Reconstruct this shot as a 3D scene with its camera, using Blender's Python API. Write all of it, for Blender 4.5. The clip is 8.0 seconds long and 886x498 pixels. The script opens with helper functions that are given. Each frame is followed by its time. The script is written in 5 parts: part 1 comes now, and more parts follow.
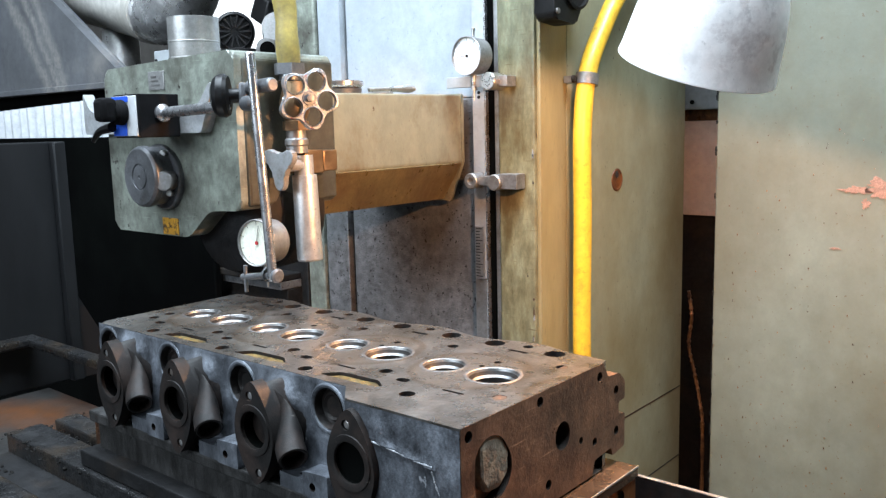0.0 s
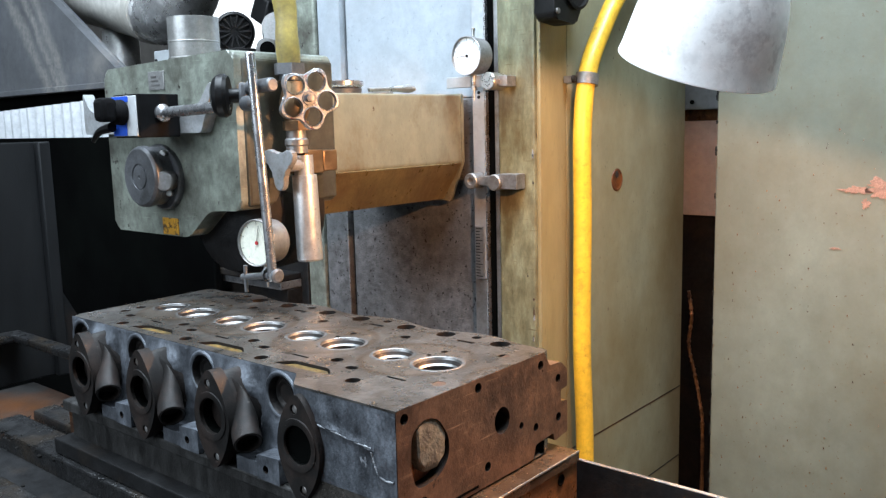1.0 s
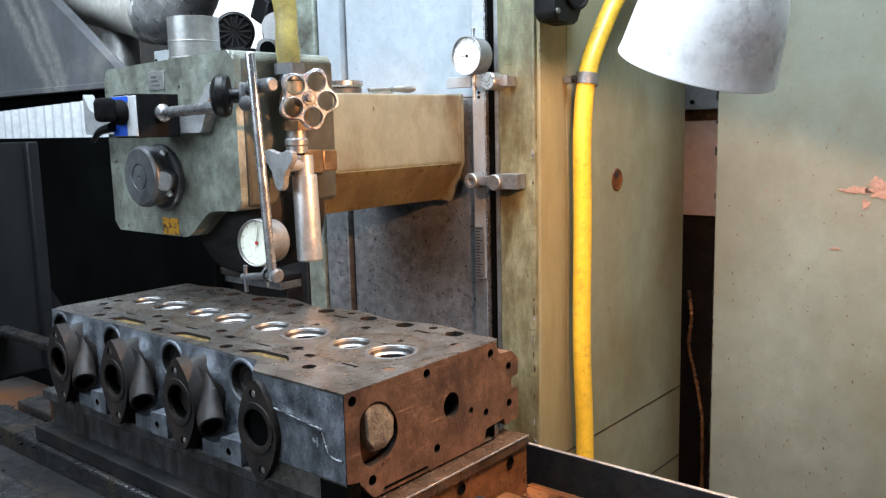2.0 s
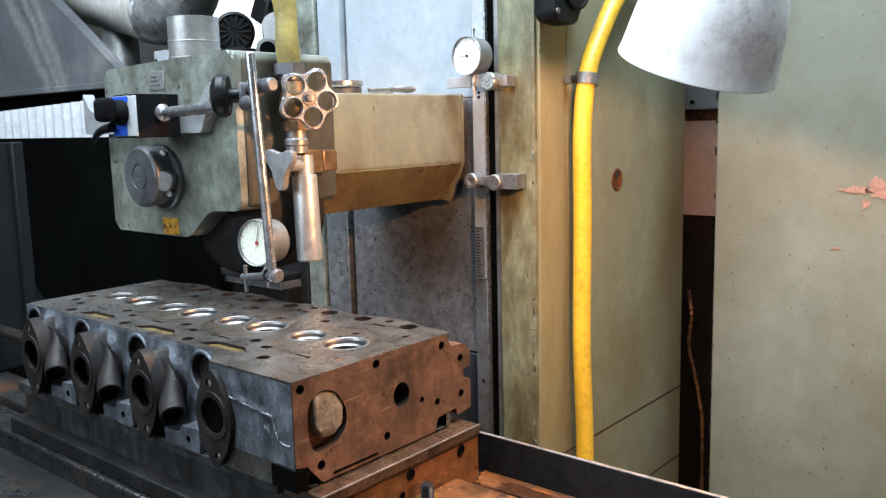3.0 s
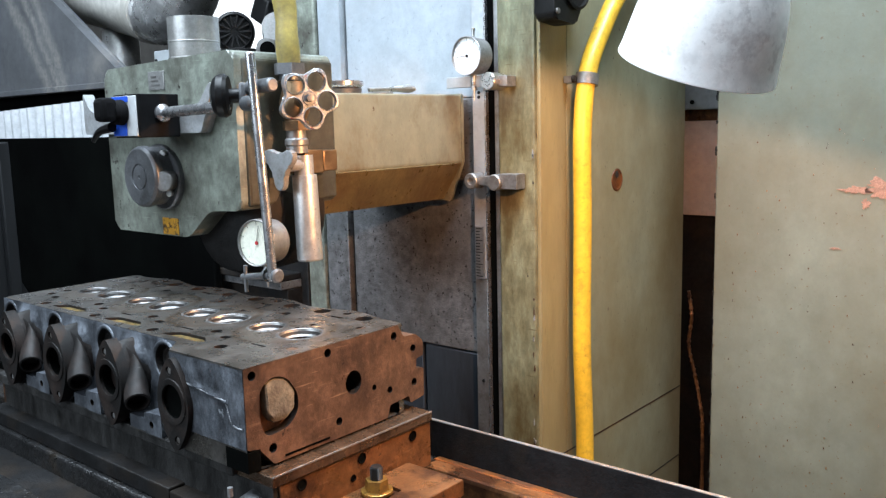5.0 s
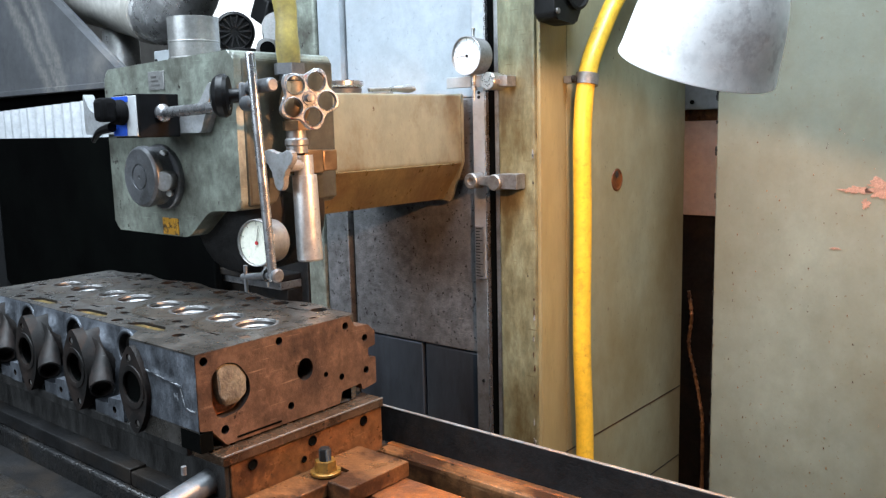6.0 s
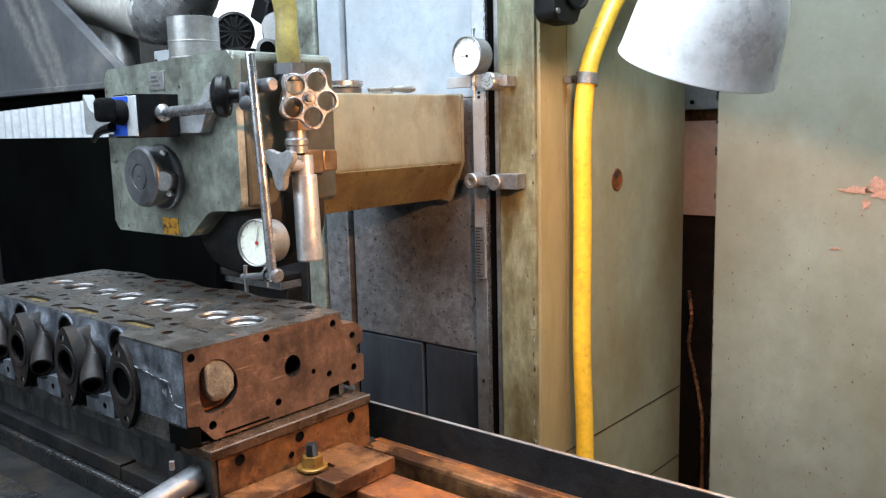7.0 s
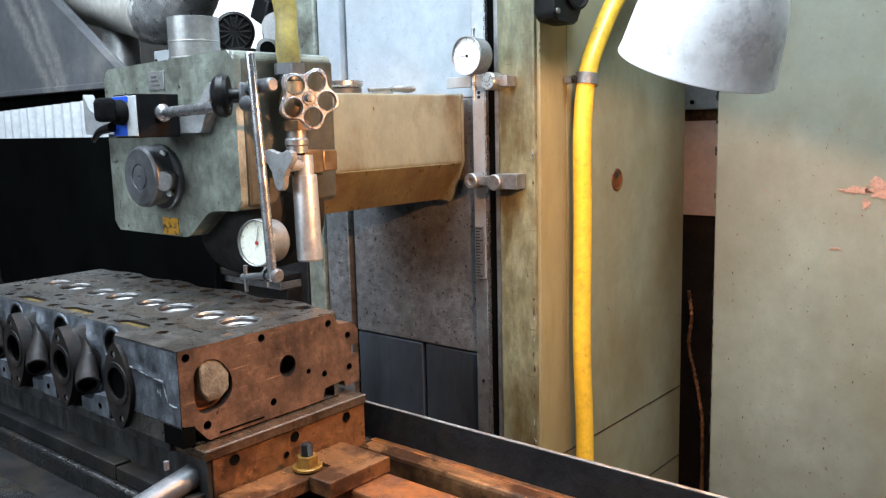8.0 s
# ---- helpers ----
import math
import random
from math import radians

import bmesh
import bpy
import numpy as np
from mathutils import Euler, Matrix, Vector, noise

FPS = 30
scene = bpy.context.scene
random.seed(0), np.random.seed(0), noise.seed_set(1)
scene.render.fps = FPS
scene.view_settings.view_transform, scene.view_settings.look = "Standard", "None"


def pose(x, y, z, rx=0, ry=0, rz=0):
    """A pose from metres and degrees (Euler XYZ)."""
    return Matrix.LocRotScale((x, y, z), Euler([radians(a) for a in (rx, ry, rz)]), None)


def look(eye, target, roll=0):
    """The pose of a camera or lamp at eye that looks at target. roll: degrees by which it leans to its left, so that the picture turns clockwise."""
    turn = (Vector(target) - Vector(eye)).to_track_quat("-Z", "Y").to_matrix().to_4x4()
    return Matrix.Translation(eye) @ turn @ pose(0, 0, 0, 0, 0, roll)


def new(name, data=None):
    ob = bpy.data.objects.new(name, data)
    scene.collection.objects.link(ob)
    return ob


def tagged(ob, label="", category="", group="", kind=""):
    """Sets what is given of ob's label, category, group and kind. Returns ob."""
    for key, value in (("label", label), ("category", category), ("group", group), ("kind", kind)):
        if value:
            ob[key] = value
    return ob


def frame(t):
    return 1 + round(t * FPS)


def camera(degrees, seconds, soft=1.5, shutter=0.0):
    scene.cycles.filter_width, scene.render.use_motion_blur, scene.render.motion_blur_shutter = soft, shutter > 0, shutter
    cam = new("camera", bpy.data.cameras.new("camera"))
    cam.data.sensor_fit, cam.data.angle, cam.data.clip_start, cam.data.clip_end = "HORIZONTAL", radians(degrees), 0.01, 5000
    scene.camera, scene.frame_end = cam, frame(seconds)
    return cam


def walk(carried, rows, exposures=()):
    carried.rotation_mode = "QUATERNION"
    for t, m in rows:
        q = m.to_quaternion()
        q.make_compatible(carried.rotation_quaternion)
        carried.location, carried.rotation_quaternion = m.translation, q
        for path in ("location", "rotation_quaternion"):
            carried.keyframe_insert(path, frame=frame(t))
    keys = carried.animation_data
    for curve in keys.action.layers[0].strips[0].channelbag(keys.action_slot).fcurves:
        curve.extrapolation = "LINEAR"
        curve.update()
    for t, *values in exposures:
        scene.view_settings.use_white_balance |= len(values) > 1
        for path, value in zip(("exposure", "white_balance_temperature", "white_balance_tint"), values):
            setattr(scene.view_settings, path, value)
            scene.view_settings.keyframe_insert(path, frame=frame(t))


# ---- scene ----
cam = camera(55.26, 8.0, soft=1.3)
EYE = Vector((0, 0, 1.35))
yaw, pitch, roll = radians(-40.02), radians(8.49), 1.39
VIEW = look(EYE, EYE + Vector((math.sin(yaw) * math.cos(pitch), math.cos(yaw) * math.cos(pitch), -math.sin(pitch))), -roll)
walk(cam, [(0.0, VIEW), (8.0, VIEW)], exposures=[(0.0, 0.55), (0.3, 0.44), (0.6, 0.37), (8.0, 0.36)])

# ---- light ----
world = bpy.data.worlds.new("workshop_sky")
scene.world = world
world.use_nodes = True
wn = world.node_tree.nodes
sky = wn.new("ShaderNodeTexSky")
sky.sky_type = "NISHITA"
sky.sun_disc = False
sky.sun_elevation, sky.sun_rotation = radians(38), radians(200)
wn["Background"].inputs["Strength"].default_value = 0.1
world.node_tree.links.new(sky.outputs[0], wn["Background"].inputs["Color"])


def window_light(name, eye, target, w, h, power, color):
    d = bpy.data.lights.new(name, "AREA")
    d.shape, d.size, d.size_y, d.energy, d.color = "RECTANGLE", w, h, power, color
    ob = new(name, d)
    ob.matrix_world = look(eye, target)
    return ob


DAY = (0.75, 0.88, 1.0)
window_light("window_daylight_south", (-1.7, -2.95, 2.4), (-1.2, 0.9, 1.3), 3.0, 0.9, 66, DAY)
window_light("skylight_daylight", (-1.0, 0.05, 3.08), (-1.0, 0.05, 0), 2.0, 1.2, 116, DAY)
# Added fill with no known source; brightens the cabinet top and column side.
window_light("added_fill_cabinet", (0.15, 0.80, 3.08), (0.15, 0.80, 0), 0.7, 0.7, 58, DAY)

# ---- materials ----


def mat(name, base, rough=0.6, metal=0.0, vary=0.25, scale=6.0, bump=0.15, grain=120.0, dirt=None, dirt_at=0.55, dirt_soft=0.12,
        dirt_scale=3.0, stretch=(1, 1, 1), rough_vary=0.15, chips=None, chip_at=0.72, chip_scale=9.0, spec=0.5, mottle=0.14, scratch=None):
    """A worn surface: base colour with broad and fine variation, a dirt or rust layer, chipped paint, fine relief."""
    m = bpy.data.materials.new(name)
    m.use_nodes = True
    nt = m.node_tree
    n, link = nt.nodes, nt.links.new
    bs = n["Principled BSDF"]
    tc = n.new("ShaderNodeTexCoord")
    mp = n.new("ShaderNodeMapping")
    mp.inputs["Scale"].default_value = stretch
    link(tc.outputs["Object"], mp.inputs["Vector"])

    def noise_at(s, detail=6.0, r=0.6):
        t = n.new("ShaderNodeTexNoise")
        t.inputs["Scale"].default_value, t.inputs["Detail"].default_value, t.inputs["Roughness"].default_value = s, detail, r
        link(mp.outputs[0], t.inputs["Vector"])
        return t.outputs["Fac"]

    def ramp(src, a, b):
        r = n.new("ShaderNodeMapRange")
        r.inputs["From Min"].default_value, r.inputs["From Max"].default_value = a, b
        link(src, r.inputs["Value"])
        return r.outputs[0]

    def blend(fac, a, b):
        x = n.new("ShaderNodeMix")
        x.data_type = "RGBA"
        link(fac, x.inputs["Factor"])
        for v, s in ((a, x.inputs["A"]), (b, x.inputs["B"])):
            if isinstance(v, tuple):
                s.default_value = (*v, 1)
            else:
                link(v, s)
        return x.outputs["Result"]

    lo = tuple(c * (1 - vary) for c in base)
    hi = tuple(min(1, c * (1 + vary)) for c in base)
    col = blend(ramp(noise_at(scale), 0.3, 0.7), lo, hi)
    fine = noise_at(grain, 3.0, 0.7)
    mott = n.new("ShaderNodeMix")
    mott.data_type, mott.blend_type = "RGBA", "MULTIPLY"
    mott.inputs["Factor"].default_value = 1.0
    link(col, mott.inputs["A"])
    link(blend(ramp(noise_at(scale * 7, 9.0, 0.7), 0.36, 0.64), (1 - mottle,) * 3, (1 + 0.6 * mottle,) * 3), mott.inputs["B"])
    mott.clamp_result = False
    col = mott.outputs["Result"]
    if scratch:
        ms = n.new("ShaderNodeMapping")
        ms.inputs["Scale"].default_value, ms.inputs["Rotation"].default_value = (9, 9, 160), (0.3, 0.5, 0.2)
        link(tc.outputs["Object"], ms.inputs["Vector"])
        ts = n.new("ShaderNodeTexNoise")
        ts.inputs["Scale"].default_value, ts.inputs["Detail"].default_value = 3.0, 4.0
        link(ms.outputs[0], ts.inputs["Vector"])
        col = blend(ramp(ts.outputs["Fac"], 0.64, 0.72), col, scratch)
    col = blend(ramp(fine, 0.62, 0.8), col, tuple(c * 0.55 for c in base))
    rough_in = ramp(noise_at(scale * 2.3), 0.2, 0.8)
    if dirt:
        d = ramp(noise_at(dirt_scale, 8.0, 0.68), dirt_at - dirt_soft, dirt_at + dirt_soft)
        col = blend(d, col, dirt)
    if chips:
        c = ramp(noise_at(chip_scale, 9.0, 0.62), chip_at, chip_at + 0.015)
        col = blend(c, col, chips)
    link(col, bs.inputs["Base Color"])
    rr = n.new("ShaderNodeMapRange")
    rr.inputs["To Min"].default_value, rr.inputs["To Max"].default_value = max(0.04, rough - rough_vary), min(1, rough + rough_vary)
    link(rough_in, rr.inputs["Value"])
    link(rr.outputs[0], bs.inputs["Roughness"])
    bs.inputs["Metallic"].default_value = metal
    bs.inputs["Specular IOR Level"].default_value = spec
    if bump:
        b = n.new("ShaderNodeBump")
        b.inputs["Strength"].default_value, b.inputs["Distance"].default_value = bump, 0.002
        link(fine, b.inputs["Height"])
        link(b.outputs[0], bs.inputs["Normal"])
    return m


M = {}
M["green"] = mat("worn_green_paint", (0.275, 0.272, 0.182), 0.42, vary=0.12, scale=4, dirt=(0.165, 0.13, 0.06), dirt_at=0.56, dirt_soft=0.15, dirt_scale=4, stretch=(1, 1, 0.7), chips=(0.09, 0.055, 0.03), chip_at=0.675, chip_scale=90, mottle=0.12)
M["ochre_side"] = mat("ochre_side_paint", (0.275, 0.225, 0.115), 0.40, vary=0.15, scale=6, dirt=(0.20, 0.155, 0.075), dirt_at=0.56, dirt_soft=0.14, dirt_scale=6, stretch=(1, 1, 0.3), chips=(0.06, 0.04, 0.02), chip_at=0.70, chip_scale=50)
M["side_dark"] = mat("dark_mottled_green_paint", (0.062, 0.062, 0.046), 0.42, vary=0.45, scale=14, dirt=(0.018, 0.015, 0.012), dirt_at=0.54, dirt_scale=13, mottle=0.4, chips=(0.15, 0.105, 0.055), chip_at=0.68, chip_scale=26)
M["rod"] = mat("bright_drawn_rod", (0.46, 0.46, 0.475), 0.27, metal=0.88, vary=0.05, scale=30, mottle=0.05, bump=0.0, grain=2500)
M["cap_grey"] = mat("grey_turned_steel", (0.15, 0.155, 0.165), 0.42, metal=0.6, vary=0.2, scale=40, grain=600, bump=0.05, dirt=(0.06, 0.06, 0.06), dirt_at=0.62, dirt_scale=30)
M["guard_paint"] = mat("dusty_black_guard_paint", (0.0055, 0.0060, 0.0068), 0.55, spec=0.3, vary=0.4, scale=6, dirt=(0.0105, 0.0105, 0.0115), dirt_at=0.60, dirt_scale=4, stretch=(1, 1, 0.3))
M["rib_wet"] = mat("wet_greasy_iron", (0.014, 0.014, 0.0145), 0.30, spec=0.5, vary=0.5, scale=20, mottle=0.4, dirt=(0.03, 0.021, 0.013), dirt_at=0.60, dirt_scale=14, grain=150, bump=0.9)
M["top_steel"] = mat("worn_ground_steel_top", (0.145, 0.098, 0.066), 0.26, metal=0.65, vary=0.3, scale=22, mottle=0.3, scratch=(0.26, 0.17, 0.11), dirt=(0.05, 0.027, 0.015), dirt_at=0.56, dirt_scale=18, grain=400, bump=0.1)
M["zinc_yellow"] = mat("yellow_passivated_zinc", (0.36, 0.20, 0.04), 0.34, metal=0.6, vary=0.25, scale=60, dirt=(0.12, 0.07, 0.03), dirt_at=0.52, dirt_scale=60)
M["pillar"] = mat("oil_stained_olive_paint", (0.225, 0.228, 0.142), 0.40, vary=0.25, scale=10, dirt=(0.085, 0.062, 0.024), dirt_at=0.52, dirt_soft=0.10, dirt_scale=13, stretch=(1, 1, 0.4), chips=(0.04, 0.028, 0.018), chip_at=0.66, chip_scale=70, mottle=0.4, scratch=(0.13, 0.105, 0.05))
M["primer"] = mat("flaking_reddish_primer", (0.36, 0.19, 0.135), 0.7, vary=0.3, scale=90, dirt=(0.20, 0.11, 0.08), dirt_at=0.56, dirt_scale=110, mottle=0.3)
M["green_dark"] = mat("grimy_green_paint", (0.218, 0.242, 0.205), 0.40, vary=0.2, scale=12, dirt=(0.060, 0.056, 0.045), dirt_at=0.545, dirt_soft=0.14, dirt_scale=16, stretch=(1, 1, 0.85), chips=(0.025, 0.02, 0.016), chip_at=0.655, chip_scale=60, mottle=0.35, scratch=(0.28, 0.31, 0.265))
M["ochre"] = mat("oil_stained_green_paint", (0.205, 0.202, 0.145), 0.40, vary=0.15, scale=6, dirt=(0.115, 0.08, 0.038), dirt_at=0.62, dirt_soft=0.12, dirt_scale=14, stretch=(1, 1, 0.7), chips=(0.06, 0.03, 0.015), chip_at=0.69, chip_scale=60, mottle=0.14)
M["facet_oil_shade"] = mat("brown_oil_and_shade_paint", (0.165, 0.135, 0.068), 0.33, vary=0.3, scale=14, dirt=(0.085, 0.052, 0.022), dirt_at=0.55, dirt_soft=0.12, dirt_scale=12, stretch=(1, 1, 0.6), chips=(0.02, 0.014, 0.01), chip_at=0.66, chip_scale=90, mottle=0.3)
M["block_black"] = mat("matt_black_ground_block", (0.006, 0.006, 0.0065), 0.75, spec=0.06, vary=0.3, scale=40, bump=0.1)
M["cabinet"] = mat("pale_green_cabinet_paint", (0.175, 0.190, 0.152), 0.5, vary=0.12, scale=3.5, dirt=(0.118, 0.104, 0.064), dirt_at=0.58, dirt_soft=0.2, dirt_scale=2.6, stretch=(1, 1, 0.8), chips=(0.13, 0.09, 0.055), chip_at=0.645, chip_scale=120, mottle=0.12)
M["plate"] = mat("scraped_steel_plate", (0.42, 0.45, 0.48), 0.5, metal=0.35, vary=0.12, scale=5, dirt=(0.2, 0.2, 0.2), dirt_at=0.63)
M["cast"] = mat("bare_cast_iron", (0.245, 0.232, 0.218), 0.30, metal=0.86, vary=0.3, scale=18, mottle=0.2, dirt=(0.06, 0.051, 0.04), dirt_at=0.55, dirt_soft=0.14, dirt_scale=16, chips=(0.035, 0.028, 0.022), chip_at=0.66, chip_scale=60, grain=400, bump=0.2)
M["cast_side"] = mat("blasted_cast_iron", (0.17, 0.187, 0.215), 0.44, metal=0.5, vary=0.5, scale=34, mottle=0.3, stretch=(1.2, 1, 0.8), dirt=(0.022, 0.024, 0.029), dirt_at=0.525, dirt_soft=0.14, dirt_scale=30, chips=(0.30, 0.32, 0.35), chip_at=0.67, chip_scale=55, grain=350, bump=0.35)
M["end_face"] = mat("rust_tinged_cast_iron", (0.180, 0.108, 0.073), 0.36, metal=0.45, vary=0.45, scale=16, mottle=0.3, scratch=(0.33, 0.22, 0.15), chips=(0.03, 0.018, 0.013), chip_at=0.655, chip_scale=60, dirt=(0.068, 0.041, 0.030), dirt_at=0.505, dirt_soft=0.07, dirt_scale=15, grain=350, bump=0.25)
M["flange"] = mat("sooty_manifold_iron", (0.0085, 0.0075, 0.0072), 0.55, spec=0.22, vary=0.4, scale=40, dirt=(0.030, 0.020, 0.0165), dirt_at=0.58, dirt_scale=28, chips=(0.06, 0.055, 0.05), chip_at=0.68, chip_scale=70, grain=500, bump=0.15)
M["seat"] = mat("ground_valve_seat_steel", (0.25, 0.246, 0.243), 0.46, metal=1.0, vary=0.15, scale=60, bump=0.0)
M["rust"] = mat("rusty_steel", (0.115, 0.042, 0.017), 0.42, metal=0.2, vary=0.4, scale=40, mottle=0.4, dirt=(0.30, 0.092, 0.017), dirt_at=0.58, dirt_scale=22, chips=(0.02, 0.013, 0.01), chip_at=0.66, chip_scale=36, grain=300, bump=0.4)
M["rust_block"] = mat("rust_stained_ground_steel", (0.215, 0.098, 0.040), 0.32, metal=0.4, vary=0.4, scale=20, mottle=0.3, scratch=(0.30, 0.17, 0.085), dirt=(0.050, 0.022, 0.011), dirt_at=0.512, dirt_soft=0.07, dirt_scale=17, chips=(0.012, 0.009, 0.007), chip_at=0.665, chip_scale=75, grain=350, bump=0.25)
M["steel"] = mat("polished_steel", (0.54, 0.54, 0.54), 0.30, metal=0.95, vary=0.10, scale=40, grain=900, bump=0.02, dirt=(0.36, 0.34, 0.32), dirt_at=0.66, dirt_scale=30)
M["steel_dull"] = mat("dull_machined_steel", (0.32, 0.32, 0.32), 0.46, metal=0.8, vary=0.18, scale=30, dirt=(0.15, 0.12, 0.1), dirt_at=0.6, dirt_scale=18)
M["dark_steel"] = mat("oily_dark_steel", (0.010, 0.010, 0.0105), 0.55, spec=0.18, mottle=0.4, vary=0.5, scale=14, dirt=(0.026, 0.018, 0.012), dirt_at=0.61, dirt_scale=10, grain=260, bump=0.3)
M["black"] = mat("black_plastic", (0.005, 0.005, 0.0055), 0.42, spec=0.25, vary=0.2, scale=30, bump=0.05)
# Near-black for guard paint, and for shade filled into slots and recesses.
M["black_shade"] = mat("black_guard_and_shade", (0.0009, 0.0010, 0.0010), 0.8, vary=0.4, scale=5, dirt=(0.0022, 0.0028, 0.0024), dirt_at=0.60, dirt_scale=3, bump=0.15, spec=0.03)
M["hose_yellow"] = mat("yellow_rubber_hose", (0.78, 0.46, 0.035), 0.42, vary=0.08, scale=12, dirt=(0.45, 0.24, 0.03), dirt_at=0.63, dirt_scale=60)
M["hose_old"] = mat("grimy_yellow_hose", (0.42, 0.33, 0.09), 0.5, vary=0.2, scale=30, dirt=(0.17, 0.13, 0.06), dirt_at=0.55, dirt_scale=20)
M["brass"] = mat("tarnished_brass", (0.25, 0.165, 0.095), 0.42, metal=0.9, vary=0.2, scale=40, dirt=(0.16, 0.10, 0.06), dirt_at=0.58, dirt_scale=35)
M["enamel"] = mat("white_enamel_shade", (0.95, 0.95, 0.955), 0.32, vary=0.03, scale=8, dirt=(0.66, 0.64, 0.645), dirt_at=0.60, dirt_scale=24, dirt_soft=0.05, bump=0.05)
M["dial_face"] = mat("cream_dial_face", (0.80, 0.80, 0.68), 0.4, vary=0.02, scale=20, bump=0.0)
M["dial_white"] = mat("white_dial_face", (0.85, 0.86, 0.86), 0.4, vary=0.02, scale=20, bump=0.0)
M["red"] = mat("red_paint", (0.45, 0.03, 0.03), 0.45, vary=0.2, scale=40)
M["blue"] = mat("blue_print", (0.02, 0.10, 0.62), 0.4, vary=0.05, scale=40)
M["white"] = mat("off_white_plastic", (0.50, 0.515, 0.535), 0.45, vary=0.06, scale=8, dirt=(0.46, 0.46, 0.45), dirt_at=0.66)
M["grey_plastic"] = mat("grey_plastic_cap", (0.27, 0.28, 0.29), 0.42, vary=0.12, scale=30, dirt=(0.13, 0.12, 0.11), dirt_at=0.6, dirt_scale=30)
M["duct"] = mat("galvanised_duct", (0.36, 0.36, 0.355), 0.36, metal=0.6, vary=0.15, scale=14, mottle=0.2, dirt=(0.20, 0.19, 0.18), dirt_at=0.58, dirt_scale=11)
M["white_duct"] = mat("pale_painted_duct", (0.50, 0.485, 0.45), 0.4, vary=0.1, scale=9, dirt=(0.24, 0.22, 0.19), dirt_at=0.57, dirt_scale=6, mottle=0.2, chips=(0.10, 0.09, 0.08), chip_at=0.68, chip_scale=25)
M["tarp"] = mat("dusty_dark_tarpaulin", (0.075, 0.078, 0.085), 0.7, vary=0.25, scale=7, dirt=(0.18, 0.17, 0.16), dirt_at=0.66, dirt_scale=5, grain=600, bump=0.3)
M["concrete"] = mat("oily_concrete", (0.10, 0.095, 0.085), 0.8, vary=0.2, scale=2, dirt=(0.05, 0.045, 0.04), dirt_at=0.55)
M["wall"] = mat("dusty_plaster_wall", (0.18, 0.175, 0.165), 0.85, vary=0.12, scale=1.5, dirt=(0.12, 0.11, 0.10), dirt_at=0.6)
M["pink"] = mat("pinkish_plaster", (0.50, 0.40, 0.36), 0.7, vary=0.1, scale=6, dirt=(0.36, 0.30, 0.27), dirt_at=0.62)
M["orange_label"] = mat("faded_orange_label", (0.55, 0.27, 0.02), 0.5, vary=0.3, scale=90, dirt=(0.06, 0.035, 0.015), dirt_at=0.56, dirt_soft=0.05, dirt_scale=110)
# Darker than the castings: bore shade put into the colour, with rust tint.
M["hole"] = mat("bore_shade_and_rust", (0.014, 0.012, 0.011), 0.5, metal=0.0, vary=0.4, scale=80, dirt=(0.04, 0.02, 0.012), dirt_at=0.62, dirt_scale=60, spec=0.2)
M["chrome"] = mat("satin_chrome", (0.66, 0.66, 0.66), 0.36, metal=0.75, vary=0.12, scale=30, bump=0.02, dirt=(0.34, 0.32, 0.30), dirt_at=0.64, dirt_scale=24)
M["rust_dark"] = mat("dark_rusted_tray", (0.026, 0.025, 0.024), 0.42, vary=0.4, scale=5, mottle=0.3, dirt=(0.095, 0.032, 0.007), dirt_at=0.60, dirt_scale=3.2, bump=0.3, spec=0.35)
M["grease"] = mat("black_grease", (0.008, 0.0075, 0.007), 0.8, vary=0.5, scale=60, spec=0.08, bump=0.3)
M["ash"] = mat("carbon_deposit", (0.165, 0.145, 0.108), 0.8, vary=0.3, scale=50, dirt=(0.075, 0.06, 0.045), dirt_at=0.58, dirt_scale=55, mottle=0.3, bump=0.6)
M["plate_lit"] = mat("pale_blue_grey_sheet", (0.37, 0.41, 0.455), 0.45, metal=0.15, vary=0.06, scale=4, dirt=(0.36, 0.385, 0.41), dirt_at=0.64)
# Specks and grime, plus the arm's shade put into the base colour.
M["plate_grime_shade"] = mat("speckled_grimy_shaded_sheet", (0.175, 0.178, 0.185), 0.42, metal=0.25, vary=0.2, scale=9, dirt=(0.10, 0.098, 0.098), dirt_at=0.55, dirt_soft=0.14, dirt_scale=6, chips=(0.02, 0.019, 0.018), chip_at=0.62, chip_scale=130, mottle=0.5, grain=220, bump=0.5)
M["foil"] = mat("crumpled_aluminium_foil", (0.64, 0.64, 0.645), 0.30, metal=0.8, vary=0.15, scale=20, bump=0.6, grain=60)
M["cover_dark"] = mat("dark_blue_grey_steel", (0.085, 0.105, 0.132), 0.38, metal=0.5, vary=0.25, scale=6, dirt=(0.035, 0.038, 0.045), dirt_at=0.55, dirt_scale=5, stretch=(1, 1, 0.25))
M["strip"] = mat("grimy_cast_strip", (0.045, 0.044, 0.043), 0.5, metal=0.3, vary=0.4, scale=30, dirt=(0.006, 0.0055, 0.005), dirt_at=0.49, dirt_scale=22, stretch=(1.6, 1, 0.6), bump=0.4, grain=300)
M["scuff"] = mat("bright_scuffed_iron", (0.30, 0.315, 0.34), 0.55, metal=0.3, vary=0.4, scale=120, dirt=(0.18, 0.19, 0.2), dirt_at=0.5, dirt_scale=150)
M["wheel_cast"] = mat("worn_aluminium_wheel", (0.33, 0.345, 0.365), 0.30, metal=0.6, vary=0.15, scale=60, bump=0.03, grain=1500, dirt=(0.30, 0.03, 0.03), dirt_at=0.62, dirt_soft=0.03, dirt_scale=48)
